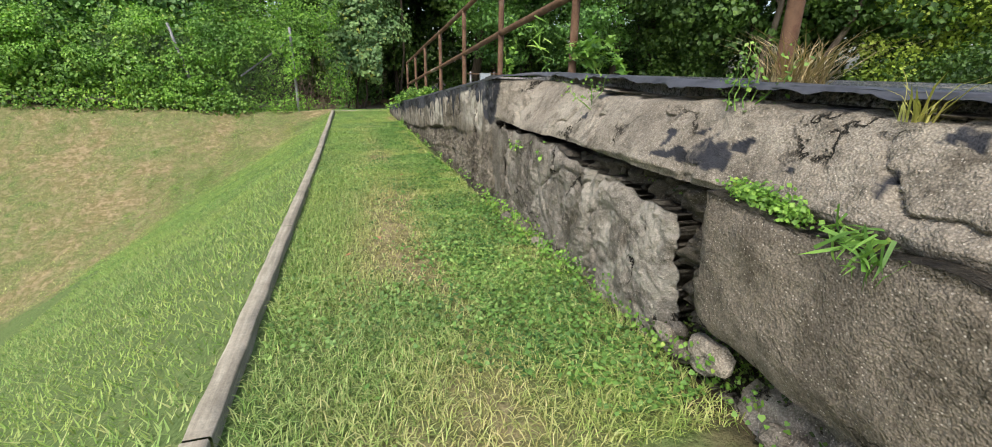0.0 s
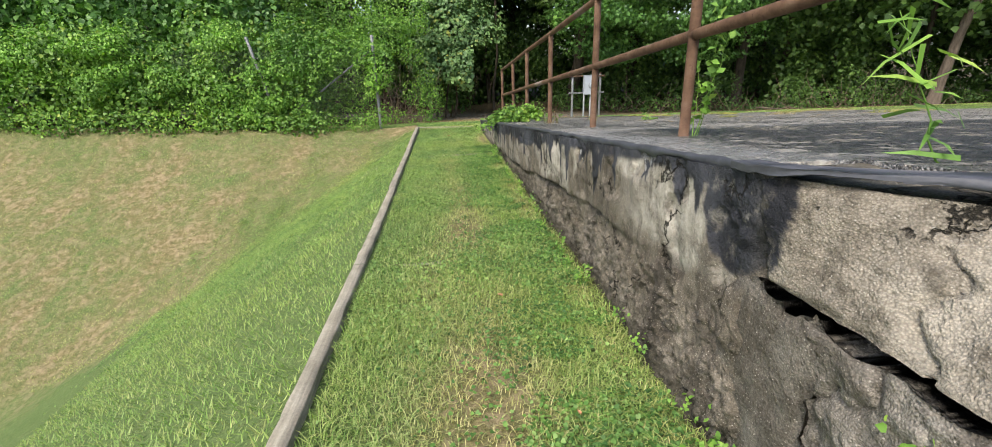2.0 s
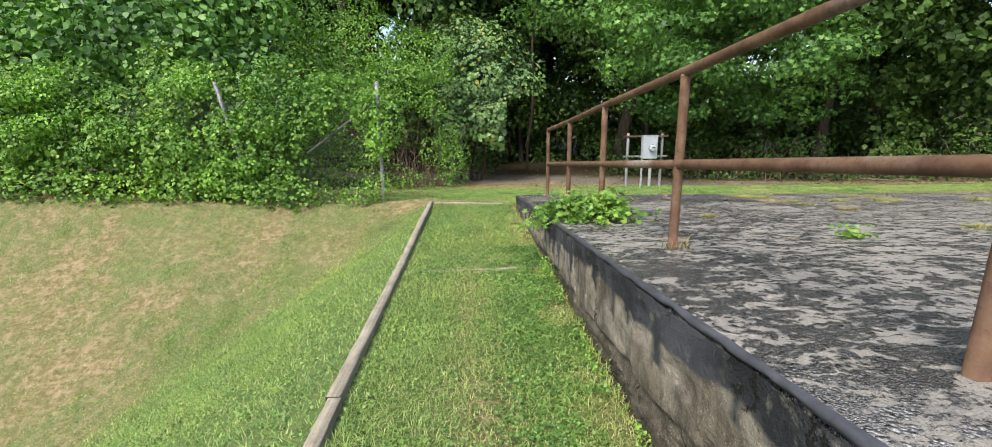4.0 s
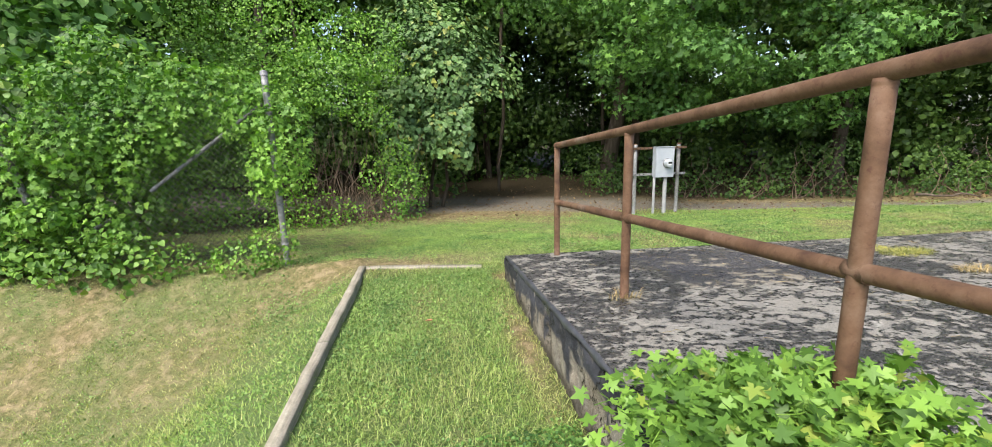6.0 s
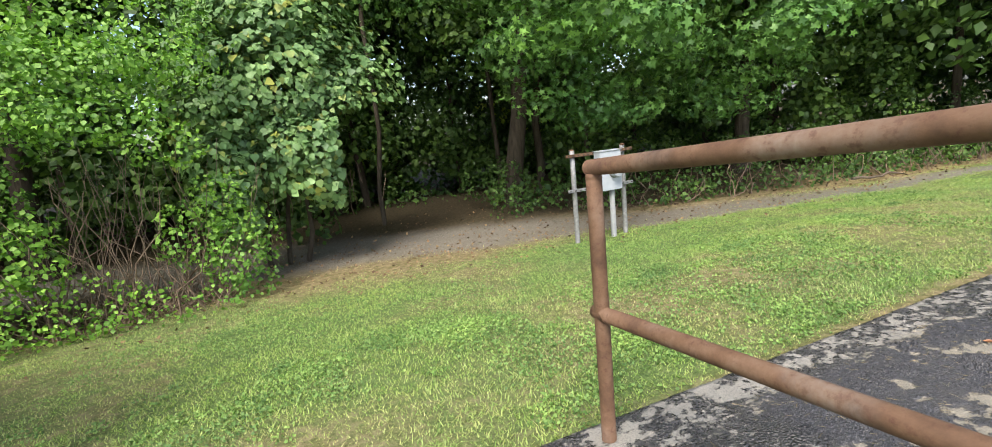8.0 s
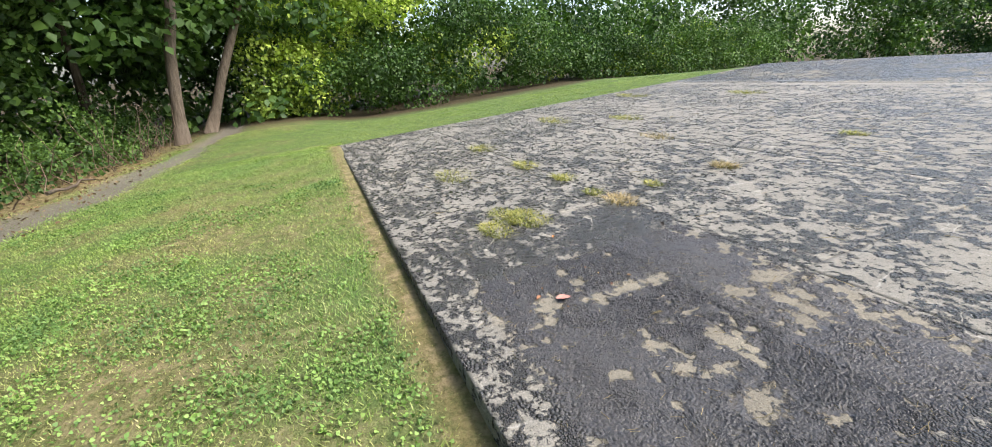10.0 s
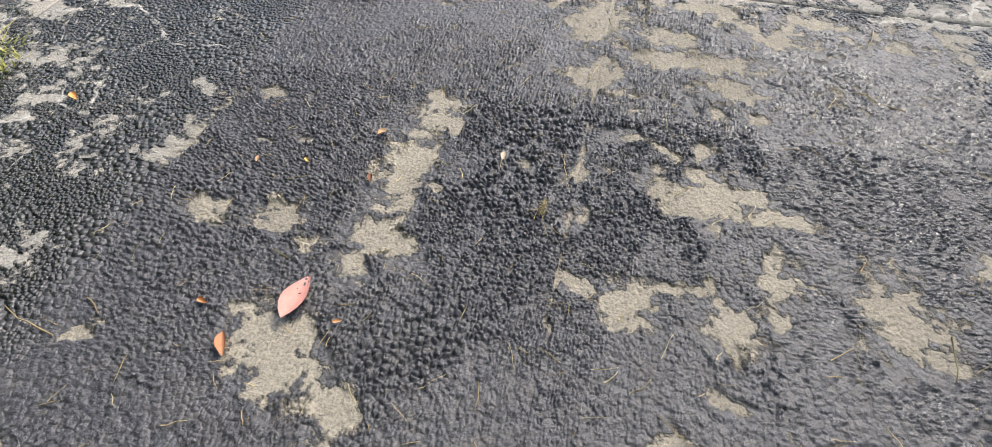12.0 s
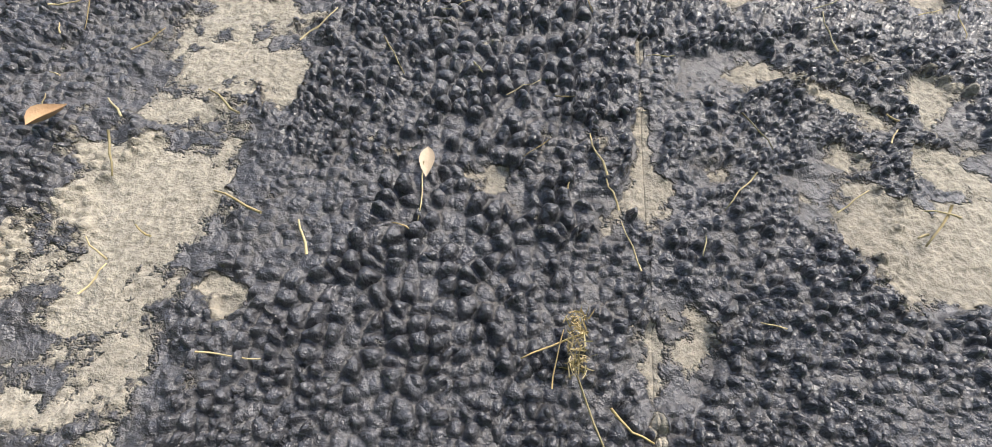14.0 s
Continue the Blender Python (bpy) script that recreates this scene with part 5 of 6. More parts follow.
def coping_tar(y, z):
    jy, jz = y + 0.07 * (fbm(y * 22, z * 22, 165) - 0.5), z + 0.07 * (fbm(y * 22 + 9, z * 22, 166) - 0.5)
    d = np.full_like(y, 9.0)
    for cy, cz, ry, rz in ((-0.32, 1.02, 0.085, 0.042), (-0.20, 0.985, 0.13, 0.022), (-0.09, 1.04, 0.025, 0.02), (-0.23, 1.075, 0.025, 0.012), (-0.60, 1.034, 0.016, 0.010), (-0.42, 1.055, 0.035, 0.018),
                           (0.62, 1.03, 0.035, 0.018), (-0.92, 1.14, 0.035, 0.02), (-0.84, 1.03, 0.015, 0.035), (-1.6, 1.05, 0.1, 0.05), (1.86, 1.06, 0.10, 0.2)):
        d = np.minimum(d, np.sqrt(((jy - cy) / ry) ** 2 + ((jz - cz) / rz) ** 2))
    patch = 1 - smooth(0.94, 1.06, d)
    top = top_crack(y) + 0.012 + 0.12 * (0.52 - fbm(y * 5, z * 9, 167))
    return np.maximum(patch, smooth(top - 0.004, top + 0.004, z) * smooth(0.42, 0.46, fbm(y * 4 + 3, z * 12, 168)))


def build_broken_end():
    chunk("coping_block", ((-3.2, 0.985), (1.78, 0.875), (1.92, 1.155), (-3.2, 1.185)), 420, 64, coping_front, COPING, "sandy broken coping with tar patches", wall_west, 171, coping_tar, 0.3, 0.02)
    chunk("lower_panel", ((-0.30, 0.16), (1.72, 0.10), (1.66, 0.875), (-0.26, 0.79)), 270, 110, lambda y, z: 0.47 + 0.05 * (fbm(y * 2, z * 2, 181) - 0.5) - 0.03 * (z - 0.5),
          PANEL_L, "pale spalled concrete panel", wall_west, 182, None, 0.25, 0.05, 0.06,
          lambda y, z: smooth(0.75, 0.35, y + 0.9 * (fbm(y * 4, z * 4, 184) - 0.5)) * (0.15 + 0.45 * smooth(0.42, 0.55, fbm(y * 9, z * 9, 185))))
    chunk("lower_panel", ((1.62, 0.08), (2.05, 0.06), (1.98, 0.86), (1.58, 0.84)), 24, 40, lambda y, z: 0.45 + 0.04 * (fbm(y * 4, z * 3, 186) - 0.5), PANEL_L, "", wall_west, 187, None, 0.2, 0.05)
    chunk("lower_block", ((-3.2, 0.56), (-0.50, 0.52), (-0.46, 0.92), (-3.2, 0.96)), 120, 26, lambda y, z: 0.385 + 0.03 * (fbm(y * 2, z * 3, 191) - 0.5) + 0.12 * np.clip(0.62 - z, 0, 1), PANEL_R, "brown-stained concrete block", wall_west, 192, None, 0.3, 0.025)
    rng = np.random.default_rng(5)
    for k in range(26):
        y = rng.uniform(-1.6, -0.05) if k < 18 else rng.uniform(0.1, 1.6)
        g = float(kerb_z(y)) - 0.05
        sz = rng.uniform(0.02, 0.07)
        bm = bmesh.new()
        bmesh.ops.create_icosphere(bm, subdivisions=2, radius=sz)
        for vert in bm.verts:
            vert.co *= 1 + 0.5 * noise.noise(vert.co * (1.2 / sz) + Vector((k, 0, 0)))
        bmesh.ops.scale(bm, vec=(0.8, 1.3, 0.75), verts=bm.verts)
        stone = part("loose_stone", bm, PANEL_L if k % 3 else COPING, wall_west)
        stone.location = (rng.uniform(0.40, 0.56), y, g + rng.uniform(0.0, 0.16) if k < 18 else g + rng.uniform(0, 0.03))
    for y0, y1, z0, z1, x in ((-0.98, -0.62, 0.18, 0.42, 0.40), (-1.7, -1.05, 0.2, 0.5, 0.42), (-0.62, -0.38, 0.15, 0.28, 0.44)):
        chunk("footing_fragment", ((y0, z0), (y1, z0), (y1 - 0.05, z1), (y0, z1 + 0.04)), 16, 10, lambda y, z: x + 0.3 * np.clip(z - z0, 0, 1), PANEL_L, "pale fragment of the footing", wall_west, int(200 + 10 * y0), None, 0.15, 0.04)
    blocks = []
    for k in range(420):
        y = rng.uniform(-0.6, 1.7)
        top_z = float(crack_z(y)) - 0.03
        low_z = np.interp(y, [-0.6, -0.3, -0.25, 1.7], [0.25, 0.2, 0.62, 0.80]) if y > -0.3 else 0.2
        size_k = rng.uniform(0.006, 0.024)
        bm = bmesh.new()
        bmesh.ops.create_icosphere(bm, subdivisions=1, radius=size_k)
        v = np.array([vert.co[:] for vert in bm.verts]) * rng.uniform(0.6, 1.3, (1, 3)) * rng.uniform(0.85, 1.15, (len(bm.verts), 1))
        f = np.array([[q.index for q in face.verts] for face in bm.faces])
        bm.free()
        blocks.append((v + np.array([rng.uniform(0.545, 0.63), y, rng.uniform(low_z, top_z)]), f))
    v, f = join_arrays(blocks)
    # each stone is darkened by its own random amount
    ob = np_part("rubble", np_mesh("rubble", v, f, WALL, False, {"tar": np.zeros(len(v)), "dark_tone": np.repeat(rng.uniform(0.45, 1.0, len(blocks)), 12)}), wall_west, "dark stony rubble in the cracks")
    tagged(ob, kind="stuff")
    # folded tar coat along the top of the broken part
    ys = steps((-3.2, 1.98, 0.02))
    t = np.linspace(0, 1, 9)
    y, u = np.meshgrid(ys, t, indexing="ij")
    y, u = y.ravel(), u.ravel()
    sag = 0.010 * smooth(0.38, 0.6, fbm(y * 3.5, 0 * y, 211)) + 0.012 * fbm(y * 30, 0 * y, 215) + 0.08 * np.clip(fbm(y * 7, 0 * y, 212) - 0.54, 0, 1)
    z = slab_z(0.6, y) + 0.005 - (sag + 0.006) * smooth(0.25, 1.0, u) + 0.012 * (fbm(y * 14, u * 9, 214) - 0.5) * smooth(0.0, 0.2, u)
    x = np.where(u < 0.25, 0.80 - 0.3 * smooth(1.4, 1.9, y), coping_front(y, z) - 0.006 - 0.006 * fbm(y * 9, u * 3, 213))
    np_part("coat_fold", np_mesh("coat_fold", np.stack([x, y, z], 1), grid_faces(len(ys), 9), TAR, True), wall_west, "cracked black tar coat curling over the edge")


build_broken_end()


def build_kerb():
    rng = np.random.default_rng(9)
    kerb = thing("kerb", (0, 0, 0), "weathered grey kerb between lawn strip and bank", "kerb", kind="structure")

    def beam(a, b, w=0.070, tall=0.16, drop=0.0, rise=0.0):
        a, b = np.array(a, float), np.array(b, float)
        n = max(8, int(np.linalg.norm(b - a) / 0.05))
        t = np.linspace(0, 1, n)
        c = a[None] * (1 - t[:, None]) + b[None] * t[:, None]
        d = (b - a)[:2] / np.linalg.norm((b - a)[:2])
        s = np.array([-d[1], d[0]])
        c[:, 2] = kerb_z(c[:, 1]) - drop + rise * smooth(7.5, 11.6, c[:, 1]) + 0.004 * (fbm(c[:, 1] * 3, c[:, 0] * 3, 221) - 0.5)
        prof = [(-0.5, -tall), (-0.5, -0.008), (-0.45, 0.0), (0.45, 0.0), (0.5, -0.008), (0.5, -tall)]
        v = []
        for k in range(n):
            for m, (u, h) in enumerate(prof):
                wob = 0.008 * (noise.noise(Vector((c[k][0] * 5 + m, c[k][1] * 5, 3))))
                q = c[k][:2] + s * (u * w + wob)
                v.append((q[0], q[1], c[k][2] + h + 0.5 * wob))
        f = grid_faces(n, 6)
        me = np_mesh("kerb_stone", np.array(v), f[:, ::-1], KERB, False)
        np_part("kerb_stone", me, kerb)

    cuts = [-3.2, -0.4, 1.52, 3.70, 6.0, 8.15, 10.1, 11.93]
    for y0, y1 in zip(cuts, cuts[1:]):
        beam((KERB_X + rng.uniform(-0.006, 0.006), y0 + 0.004, 0), (KERB_X + rng.uniform(-0.006, 0.006), y1 - 0.004, 0), rise=0.035)
    beam((KERB_X - 0.02, 11.95, 0), (-0.30, 11.85, 0), 0.095, 0.2, -0.012)
    beam((-0.29, 11.845, 0), (0.24, 11.74, 0), 0.09, 0.2, -0.008)
    beam((KERB_X + 0.06, 8.17, -0.02), (0.40, 8.22, -0.02), 0.05, 0.1, 0.035)
    beam((KERB_X + 0.06, 3.72, -0.02), (0.40, 3.76, -0.02), 0.05, 0.1, 0.04)
    return kerb


build_kerb()


# ---------------------------------------------------------------- railing
def build_railing():
    rail = thing("pipe_railing", (0.92, 11.28, 0), "rusty brown steel pipe railing along the slab edge", "railing")
    inv = Matrix.Translation((-0.92, -11.28, 0))
    ys = [11.28, 9.71, 8.13, 6.58, 4.835, 3.20, 1.59, -0.15, -1.85]
    r = 0.0275
    for k, y in enumerate(ys):
        z = float(slab_z(0.92, y))
        x = 0.92 + (0.01 * math.sin(k * 2.3))
        pts = np.linspace((x, y, z - 0.03), (x, y, z + 1.03 - r * 0.6), 7)
        me = tubes("post", [(pts, r)], RUST, 18)
        ob = np_part("post", me, rail)
        ob.matrix_local = inv
        bead = np.linspace((x, y, z + 1.03 - r - 0.012), (x, y, z + 1.03 - r + 0.006), 4)
        np_part("weld", tubes("weld", [(bead, [r, r + 0.0012, r + 0.0012, r])], RUST, 18), rail).matrix_local = inv
        np_part("weld", tubes("weld", [(np.linspace((x, y - r - 0.008, z + 0.51), (x, y + r + 0.008, z + 0.51), 4), [r, r + 0.0012, r + 0.0012, r])], RUST, 18), rail).matrix_local = inv
    for h, nm in ((1.03, "top_rail"), (0.51, "mid_rail")):
        path = [(0.92 + 0.01 * math.sin(k * 2.3), y, float(slab_z(0.92, y)) + h) for k, y in enumerate(ys)]
        path[0] = (path[0][0], path[0][1] + (r * 0.9 if h > 1 else 0), path[0][2])
        path = [tuple(a) for p, q in zip(path, path[1:]) for a in np.linspace(p, q, 6)[:-1]] + [path[-1], (0.92, -2.6, path[-1][2])]
        np_part(nm, tubes(nm, [(path, r)], RUST, 20), rail).matrix_local = inv


build_railing()


# ---------------------------------------------------------------- electric meter
def build_meter():
    meter = thing("electric_meter", (4.12, 15.75, -0.42), "grey electric meter box on galvanised posts and struts", "electric meter")

    def pipe(name, x, y, z0, z1, r, mat, label=""):
        np_part(name, tubes(name, [(np.linspace((x, y, z0), (x, y, z1), 5), r)], mat, 14), meter, label)

    pipe("post", -0.44, 0.03, -0.2, 1.37, 0.036, GALV)
    pipe("post", 0.45, 0.05, -0.2, 1.37, 0.036, GALV)
    for x in (-0.44, 0.45):
        bm = bmesh.new()
        bmesh.ops.create_uvsphere(bm, u_segments=12, v_segments=6, radius=0.04)
        bmesh.ops.scale(bm, vec=(1, 1, 0.5), verts=bm.verts)
        bmesh.ops.translate(bm, vec=(x, 0.04, 1.37), verts=bm.verts)
        part("post_cap", bm, RUST, meter, "rusty post cap")
    pipe("conduit", -0.10, -0.10, -0.2, 0.78, 0.026, PVC)
    pipe("conduit", 0.12, -0.10, -0.2, 0.78, 0.040, PVC)
    for z, mat in ((1.30, RUST), (0.80, GALV)):
        strut = part("strut", box_bm(1.14, 0.03, 0.042, 0.003, (0.0, -0.02, z)), mat, meter, "perforated steel channel")
        for k in range(14):
            if z < 1 and -0.24 < -0.54 + k * 0.083 < 0.3:
                continue
            bm = box_bm(0.03, 0.004, 0.014, 0, (-0.54 + k * 0.083, -0.0365, z))
            part("slot", bm, DARKMETAL, strut)
    body = part("box_body", box_bm(0.37, 0.15, 0.56, 0.008, (0.06, -0.115, 1.035)), GREYPAINT, meter)
    part("cover", box_bm(0.355, 0.012, 0.30, 0.004, (0.06, -0.195, 0.905)), GREYPAINT, body)
    part("cover", box_bm(0.355, 0.010, 0.225, 0.004, (0.06, -0.194, 1.185)), GREYPAINT, body)
    part("hood", box_bm(0.39, 0.17, 0.012, 0.003, (0.06, -0.118, 1.322)), GREYPAINT, body)
    for nm, r, y0, y1, mat in (("dial_ring", 0.092, -0.200, -0.225, GALV), ("glass_dome", 0.078, -0.225, -0.315, GREYPAINT)):
        part_me = tubes(nm, [([(0.10, y0, 1.02), (0.10, (y0 + y1) / 2, 1.02), (0.10, y1 * 0.97, 1.02), (0.10, y1, 1.02)], [r, r, r * 0.97, r * 0.82])], mat, 24)
        np_part(nm, part_me, body)
    part("register", box_bm(0.075, 0.004, 0.034, 0.002, (0.10, -0.3175, 1.035)), DARKMETAL, body)
    part("label_strip", box_bm(0.07, 0.003, 0.016, 0, (0.10, -0.317, 1.0)), plain("pale_print", (0.6, 0.6, 0.58), (0.7, 0.7, 0.68)), body)
    return meter


build_meter()


# ---------------------------------------------------------------- chain-link fence
def build_fence():
    fence = thing("chain_link_fence", (0, 0, 0), "old chain-link fence overgrown with vines", "fence")
    y = 12.42
    spots = [(-1.875, -1.88, -0.05, 1.99), (-4.08, -4.58, 0.0, 2.0)]
    for x0, x1, z0, z1 in spots:
        pts = np.linspace((x0, y, z0 - 0.3), (x1, y, z1), 6)
        post = np_part("post", tubes("post", [(pts, 0.034)], GALV, 12), fence)
        np_part("cap", tubes("cap", [([(x1, y, z1 - 0.01), (x1, y, z1 + 0.03), (x1, y, z1 + 0.045)], [0.039, 0.037, 0.012])], GALV, 12), post)
    for z in (0.18, 0.62, 0.78, 1.6):
        np_part("tension_band", tubes("tension_band", [([(-1.876, y, z), (-1.876, y, z + 0.022)], 0.0395)], GALV, 12), fence)
    np_part("brace", tubes("brace", [([(-3.17, y + 0.05, 0.83), (-1.95, y + 0.05, 1.70)], 0.020)], GALV, 10), fence, "diagonal grey brace pipe")
    np_part("brace", tubes("brace", [([(-4.35, y + 0.05, 0.15), (-3.6, y + 0.05, 0.55)], 0.020)], GALV, 10), fence)
    lines = []
    x0, x1, z0, z1, s = -6.2, -1.92, 0.0, 1.75, 0.066
    for k in range(int((x1 - x0 + z1 - z0) / s)):
        for sgn in (1, -1):
            c = k * s
            a = (x0 + c - (z1 - z0), z0) if sgn > 0 else (x0 + c, z0)
            b = (x0 + c, z1) if sgn > 0 else (x0 + c - (z1 - z0), z1)
            t = [0.0, 1.0]
            dx = b[0] - a[0]
            for lim, side in ((x0, 0), (x1, 1)):
                tt = (lim - a[0]) / dx
                if side == 0:
                    t = [max(t[0], tt), t[1]] if dx > 0 else [t[0], min(t[1], tt)]
                else:
                    t = [t[0], min(t[1], tt)] if dx > 0 else [max(t[0], tt), t[1]]
            if t[1] - t[0] < 0.02:
                continue
            p = [(a[0] + dx * q, y - 0.03 + 0.004 * sgn, a[1] + (b[1] - a[1]) * q) for q in t]
            lines.append((p, 0.0019))
    np_part("wire_mesh", tubes("wire_mesh", lines, DARKMETAL, 4), fence, "dark rusted diamond wire mesh")


build_fence()


# ---------------------------------------------------------------- plants on slab and wall
def creeper(place, spread, n, size, seed, label, tall=0.22, mat=None, shape="lobed"):
    rng = np.random.default_rng(seed)
    x, y, z = place
    plant = thing("weed", (0, 0, 0), label, "plant")
    lines, ps, ns = [], [], []
    for k in range(n):
        a, d = rng.uniform(0, 2 * np.pi), spread * rng.uniform(0.25, 1.0)
        tip = np.array([x + 1.15 * d * math.cos(a), y + 0.8 * d * math.sin(a), z + tall * rng.uniform(0.3, 1.0) * (1.15 - d / spread)])
        if tip[0] < EDGE_X:
            tip[2] -= 0.5 * (EDGE_X - tip[0])
        st = wander((x + rng.normal(0, 0.03), y + rng.normal(0, 0.03), z - 0.01), tip, 7, 0.012, rng)
        st[1:-1, 2] += tall * 0.25 * np.sin(np.linspace(0, np.pi, 7))[1:-1]
        lines.append((st, np.linspace(0.004, 0.0015, 7)))
        for q in range(3, 7):
            for m in range(3):
                ps.append(st[q] + rng.normal(0, 0.035, 3) + np.array([0, 0, 0.02]))
                ns.append((rng.normal(0, 0.35), rng.normal(0, 0.35) - 0.2, 1.0))
    ps = np.array(ps)
    on = (ps[:, 0] > EDGE_X) & (ps[:, 1] < EDGE_Y)
    ps[:, 2] = np.where(on, np.maximum(ps[:, 2], slab_z(ps[:, 0], ps[:, 1]) + 0.02), ps[:, 2])
    np_part("stems", tubes("stems", lines, WEED, 4), plant)
    v, f = leaf_arrays(ps, unit(np.array(ns)), size, shape, 0.1, 0.35, rng)
    np_part("leaves", np_mesh("leaves", v, f, mat or WEED), plant)
    return plant


def tuft(place, radius, n, height, mat, seed, label, bend=0.7, category="grass tuft"):
    rng = np.random.default_rng(seed)
    x, y, z = place
    a = rng.uniform(0, 2 * np.pi, n)
    r = radius * np.sqrt(rng.random(n))
    p = np.stack([x + r * np.cos(a), y + 0.6 * r * np.sin(a), np.full(n, z)], 1)
    h = height * rng.uniform(0.25, 1.1, n)
    a = np.where(rng.random(n) < 0.4, a, rng.uniform(0, 2 * np.pi, n))
    out = np.stack([np.cos(a), np.sin(a), 0 * a], 1) * (h * rng.uniform(0.1, bend, n))[:, None]
    s = np.stack([-np.sin(a), np.cos(a), 0 * a], 1) * 0.0022
    up = np.zeros((n, 3))
    up[:, 2] = h
    v = np.stack([p - s, p + s, p + 0.4 * out + 0.65 * up + s, p + 0.4 * out + 0.65 * up - s, p + out + 0.95 * up], 1)
    f = (np.arange(n)[:, None, None] * 5 + np.array([[0, 1, 2], [0, 2, 3], [3, 2, 4]])[None]).reshape(-1, 3)
    ob = new("grass_tuft", np_mesh("grass_tuft", v.reshape(-1, 3), f, mat))
    return tagged(ob, label, category, "tufts in the cracks of the slab", "stuff")


def tall_weed(place, height, n, seed, label, size=0.05, lean=(0, 0), shape="diamond", mat=None):
    rng = np.random.default_rng(seed)
    x, y, z = place
    plant = thing("weed", (0, 0, 0), label, "plant")
    lines, ps, ns = [], [], []
    for k in range(n):
        tip = np.array([x + lean[0] + rng.normal(0, 0.06), y + lean[1] + rng.normal(0, 0.06), z + height * rng.uniform(0.6, 1.0)])
        st = wander((x + rng.normal(0, 0.015), y + rng.normal(0, 0.015), z - 0.02), tip, 10, 0.008, rng)
        lines.append((st, np.linspace(0.003, 0.001, 10)))
        for q in range(2, 10):
            for m in range(3):
                ps.append(st[q] + rng.normal(0, 0.022, 3))
                ns.append((rng.normal(0, 0.6), rng.normal(0, 0.6) - 0.3, 0.8))
    np_part("stems", tubes("stems", lines, WEED, 4), plant)
    v, f = leaf_arrays(np.array(ps), unit(np.array(ns)), size, shape, 0.2, 0.4, rng)
    np_part("leaves", np_mesh("leaves", v, f, mat or WEED), plant)


def sz(x, y):
    return float(slab_z(x, y))


creeper((0.80, 8.02, sz(0.8, 8.02)), 0.52, 95, 0.052, 301, "bright-green lobed vine sprawling round a railing post", 0.26, VINE)
creeper((0.62, 8.25, sz(0.62, 8.25)), 0.42, 60, 0.052, 302, "bright-green vine hanging over the slab edge", 0.16, VINE)
creeper((1.05, 1.50, sz(1.05, 1.5)), 0.20, 12, 0.07, 303, "lobed seedling growing beside a railing post", 0.30)
creeper((2.35, 6.9, sz(2.35, 6.9)), 0.10, 7, 0.03, 304, "small green weed in a slab crack", 0.05)
tall_weed((0.98, 3.22, sz(0.98, 3.22)), 0.75, 3, 305, "slender climbing weed against a post", 0.05)
tall_weed((0.62, -0.31, 1.16), 0.21, 5, 306, "upright leafy weed on the broken coping", 0.017)
tall_weed((0.88, 1.80, sz(0.88, 1.8)), 0.42, 1, 307, "long bent grass stalk by a post", 0.13, (-0.12, 0.05), "blade")
tall_weed((0.60, 0.62, 1.08), 0.16, 3, 308, "thin pale weed on the coping", 0.016)
tuft((0.96, -0.17, sz(0.98, -0.15)), 0.13, 260, 0.19, STRAW, 311, "dry straw-coloured grass round a railing post", 2.4)
tuft((0.92, 9.68, sz(0.92, 9.68)), 0.10, 60, 0.08, STRAW, 312, "dry grass round a railing post", 1.6)
tuft((0.94, 6.55, sz(0.94, 6.55)), 0.09, 70, 0.08, STRAW, 313, "dry grass round a railing post", 1.4)
tuft((0.63, -0.80, 1.165), 0.05, 34, 0.12, JOINT, 314, "dry grass on the broken coping", 1.4)
for k, (x, y, r, n, h) in enumerate(((3.80, 10.48, 0.20, 520, 0.055), (3.74, 10.74, 0.16, 380, 0.05), (3.95, 10.56, 0.20, 380, 0.04), (3.66, 9.80, 0.16, 300, 0.06), (3.98, 9.83, 0.10, 160, 0.05), (4.54, 9.78, 0.13, 220, 0.06),
                                     (5.26, 9.81, 0.18, 260, 0.07), (3.82, 9.39, 0.09, 120, 0.05), (3.78, 8.72, 0.12, 200, 0.07), (1.98, 8.20, 0.06, 120, 0.06), (5.5, 10.5, 0.3, 300, 0.06),
                                     (6.6, 9.8, 0.25, 260, 0.07), (6.6, 7.6, 0.3, 260, 0.07), (5.2, 8.2, 0.25, 240, 0.06), (7.6, 8.2, 0.4, 300, 0.07), (3.72, 7.3, 0.12, 120, 0.06),
                                     (6.6, 5.4, 0.3, 240, 0.07), (8.6, 6.0, 0.4, 300, 0.08))):
    tuft((x, y, sz(x, y) - 0.004), r * 1.1, int(n * 1.4), h * 0.62, STRAW if k % 5 == 3 else JOINT, 330 + k, "yellow-green grass tuft in a slab joint", 2.6)


def moss_clumps(name, spots, n, size, mat, seed, label, shape="diamond"):
    rng = np.random.default_rng(seed)
    ps = []
    for x, y, z, r in spots:
        ps.append(np.array([x, y, z]) + rng.normal(0, 1, (n, 3)) * np.array([r * 0.5, r, r * 0.5]))
    ps = np.vstack(ps)
    q = np.tile(np.array([-0.7, -0.2, 0.7]), (len(ps), 1))
    v, f = leaf_arrays(ps, q, size, shape, 0.3, 0.7, rng)
    tagged(new(name, np_mesh(name, v, f, mat)), label, "plant", kind="stuff")


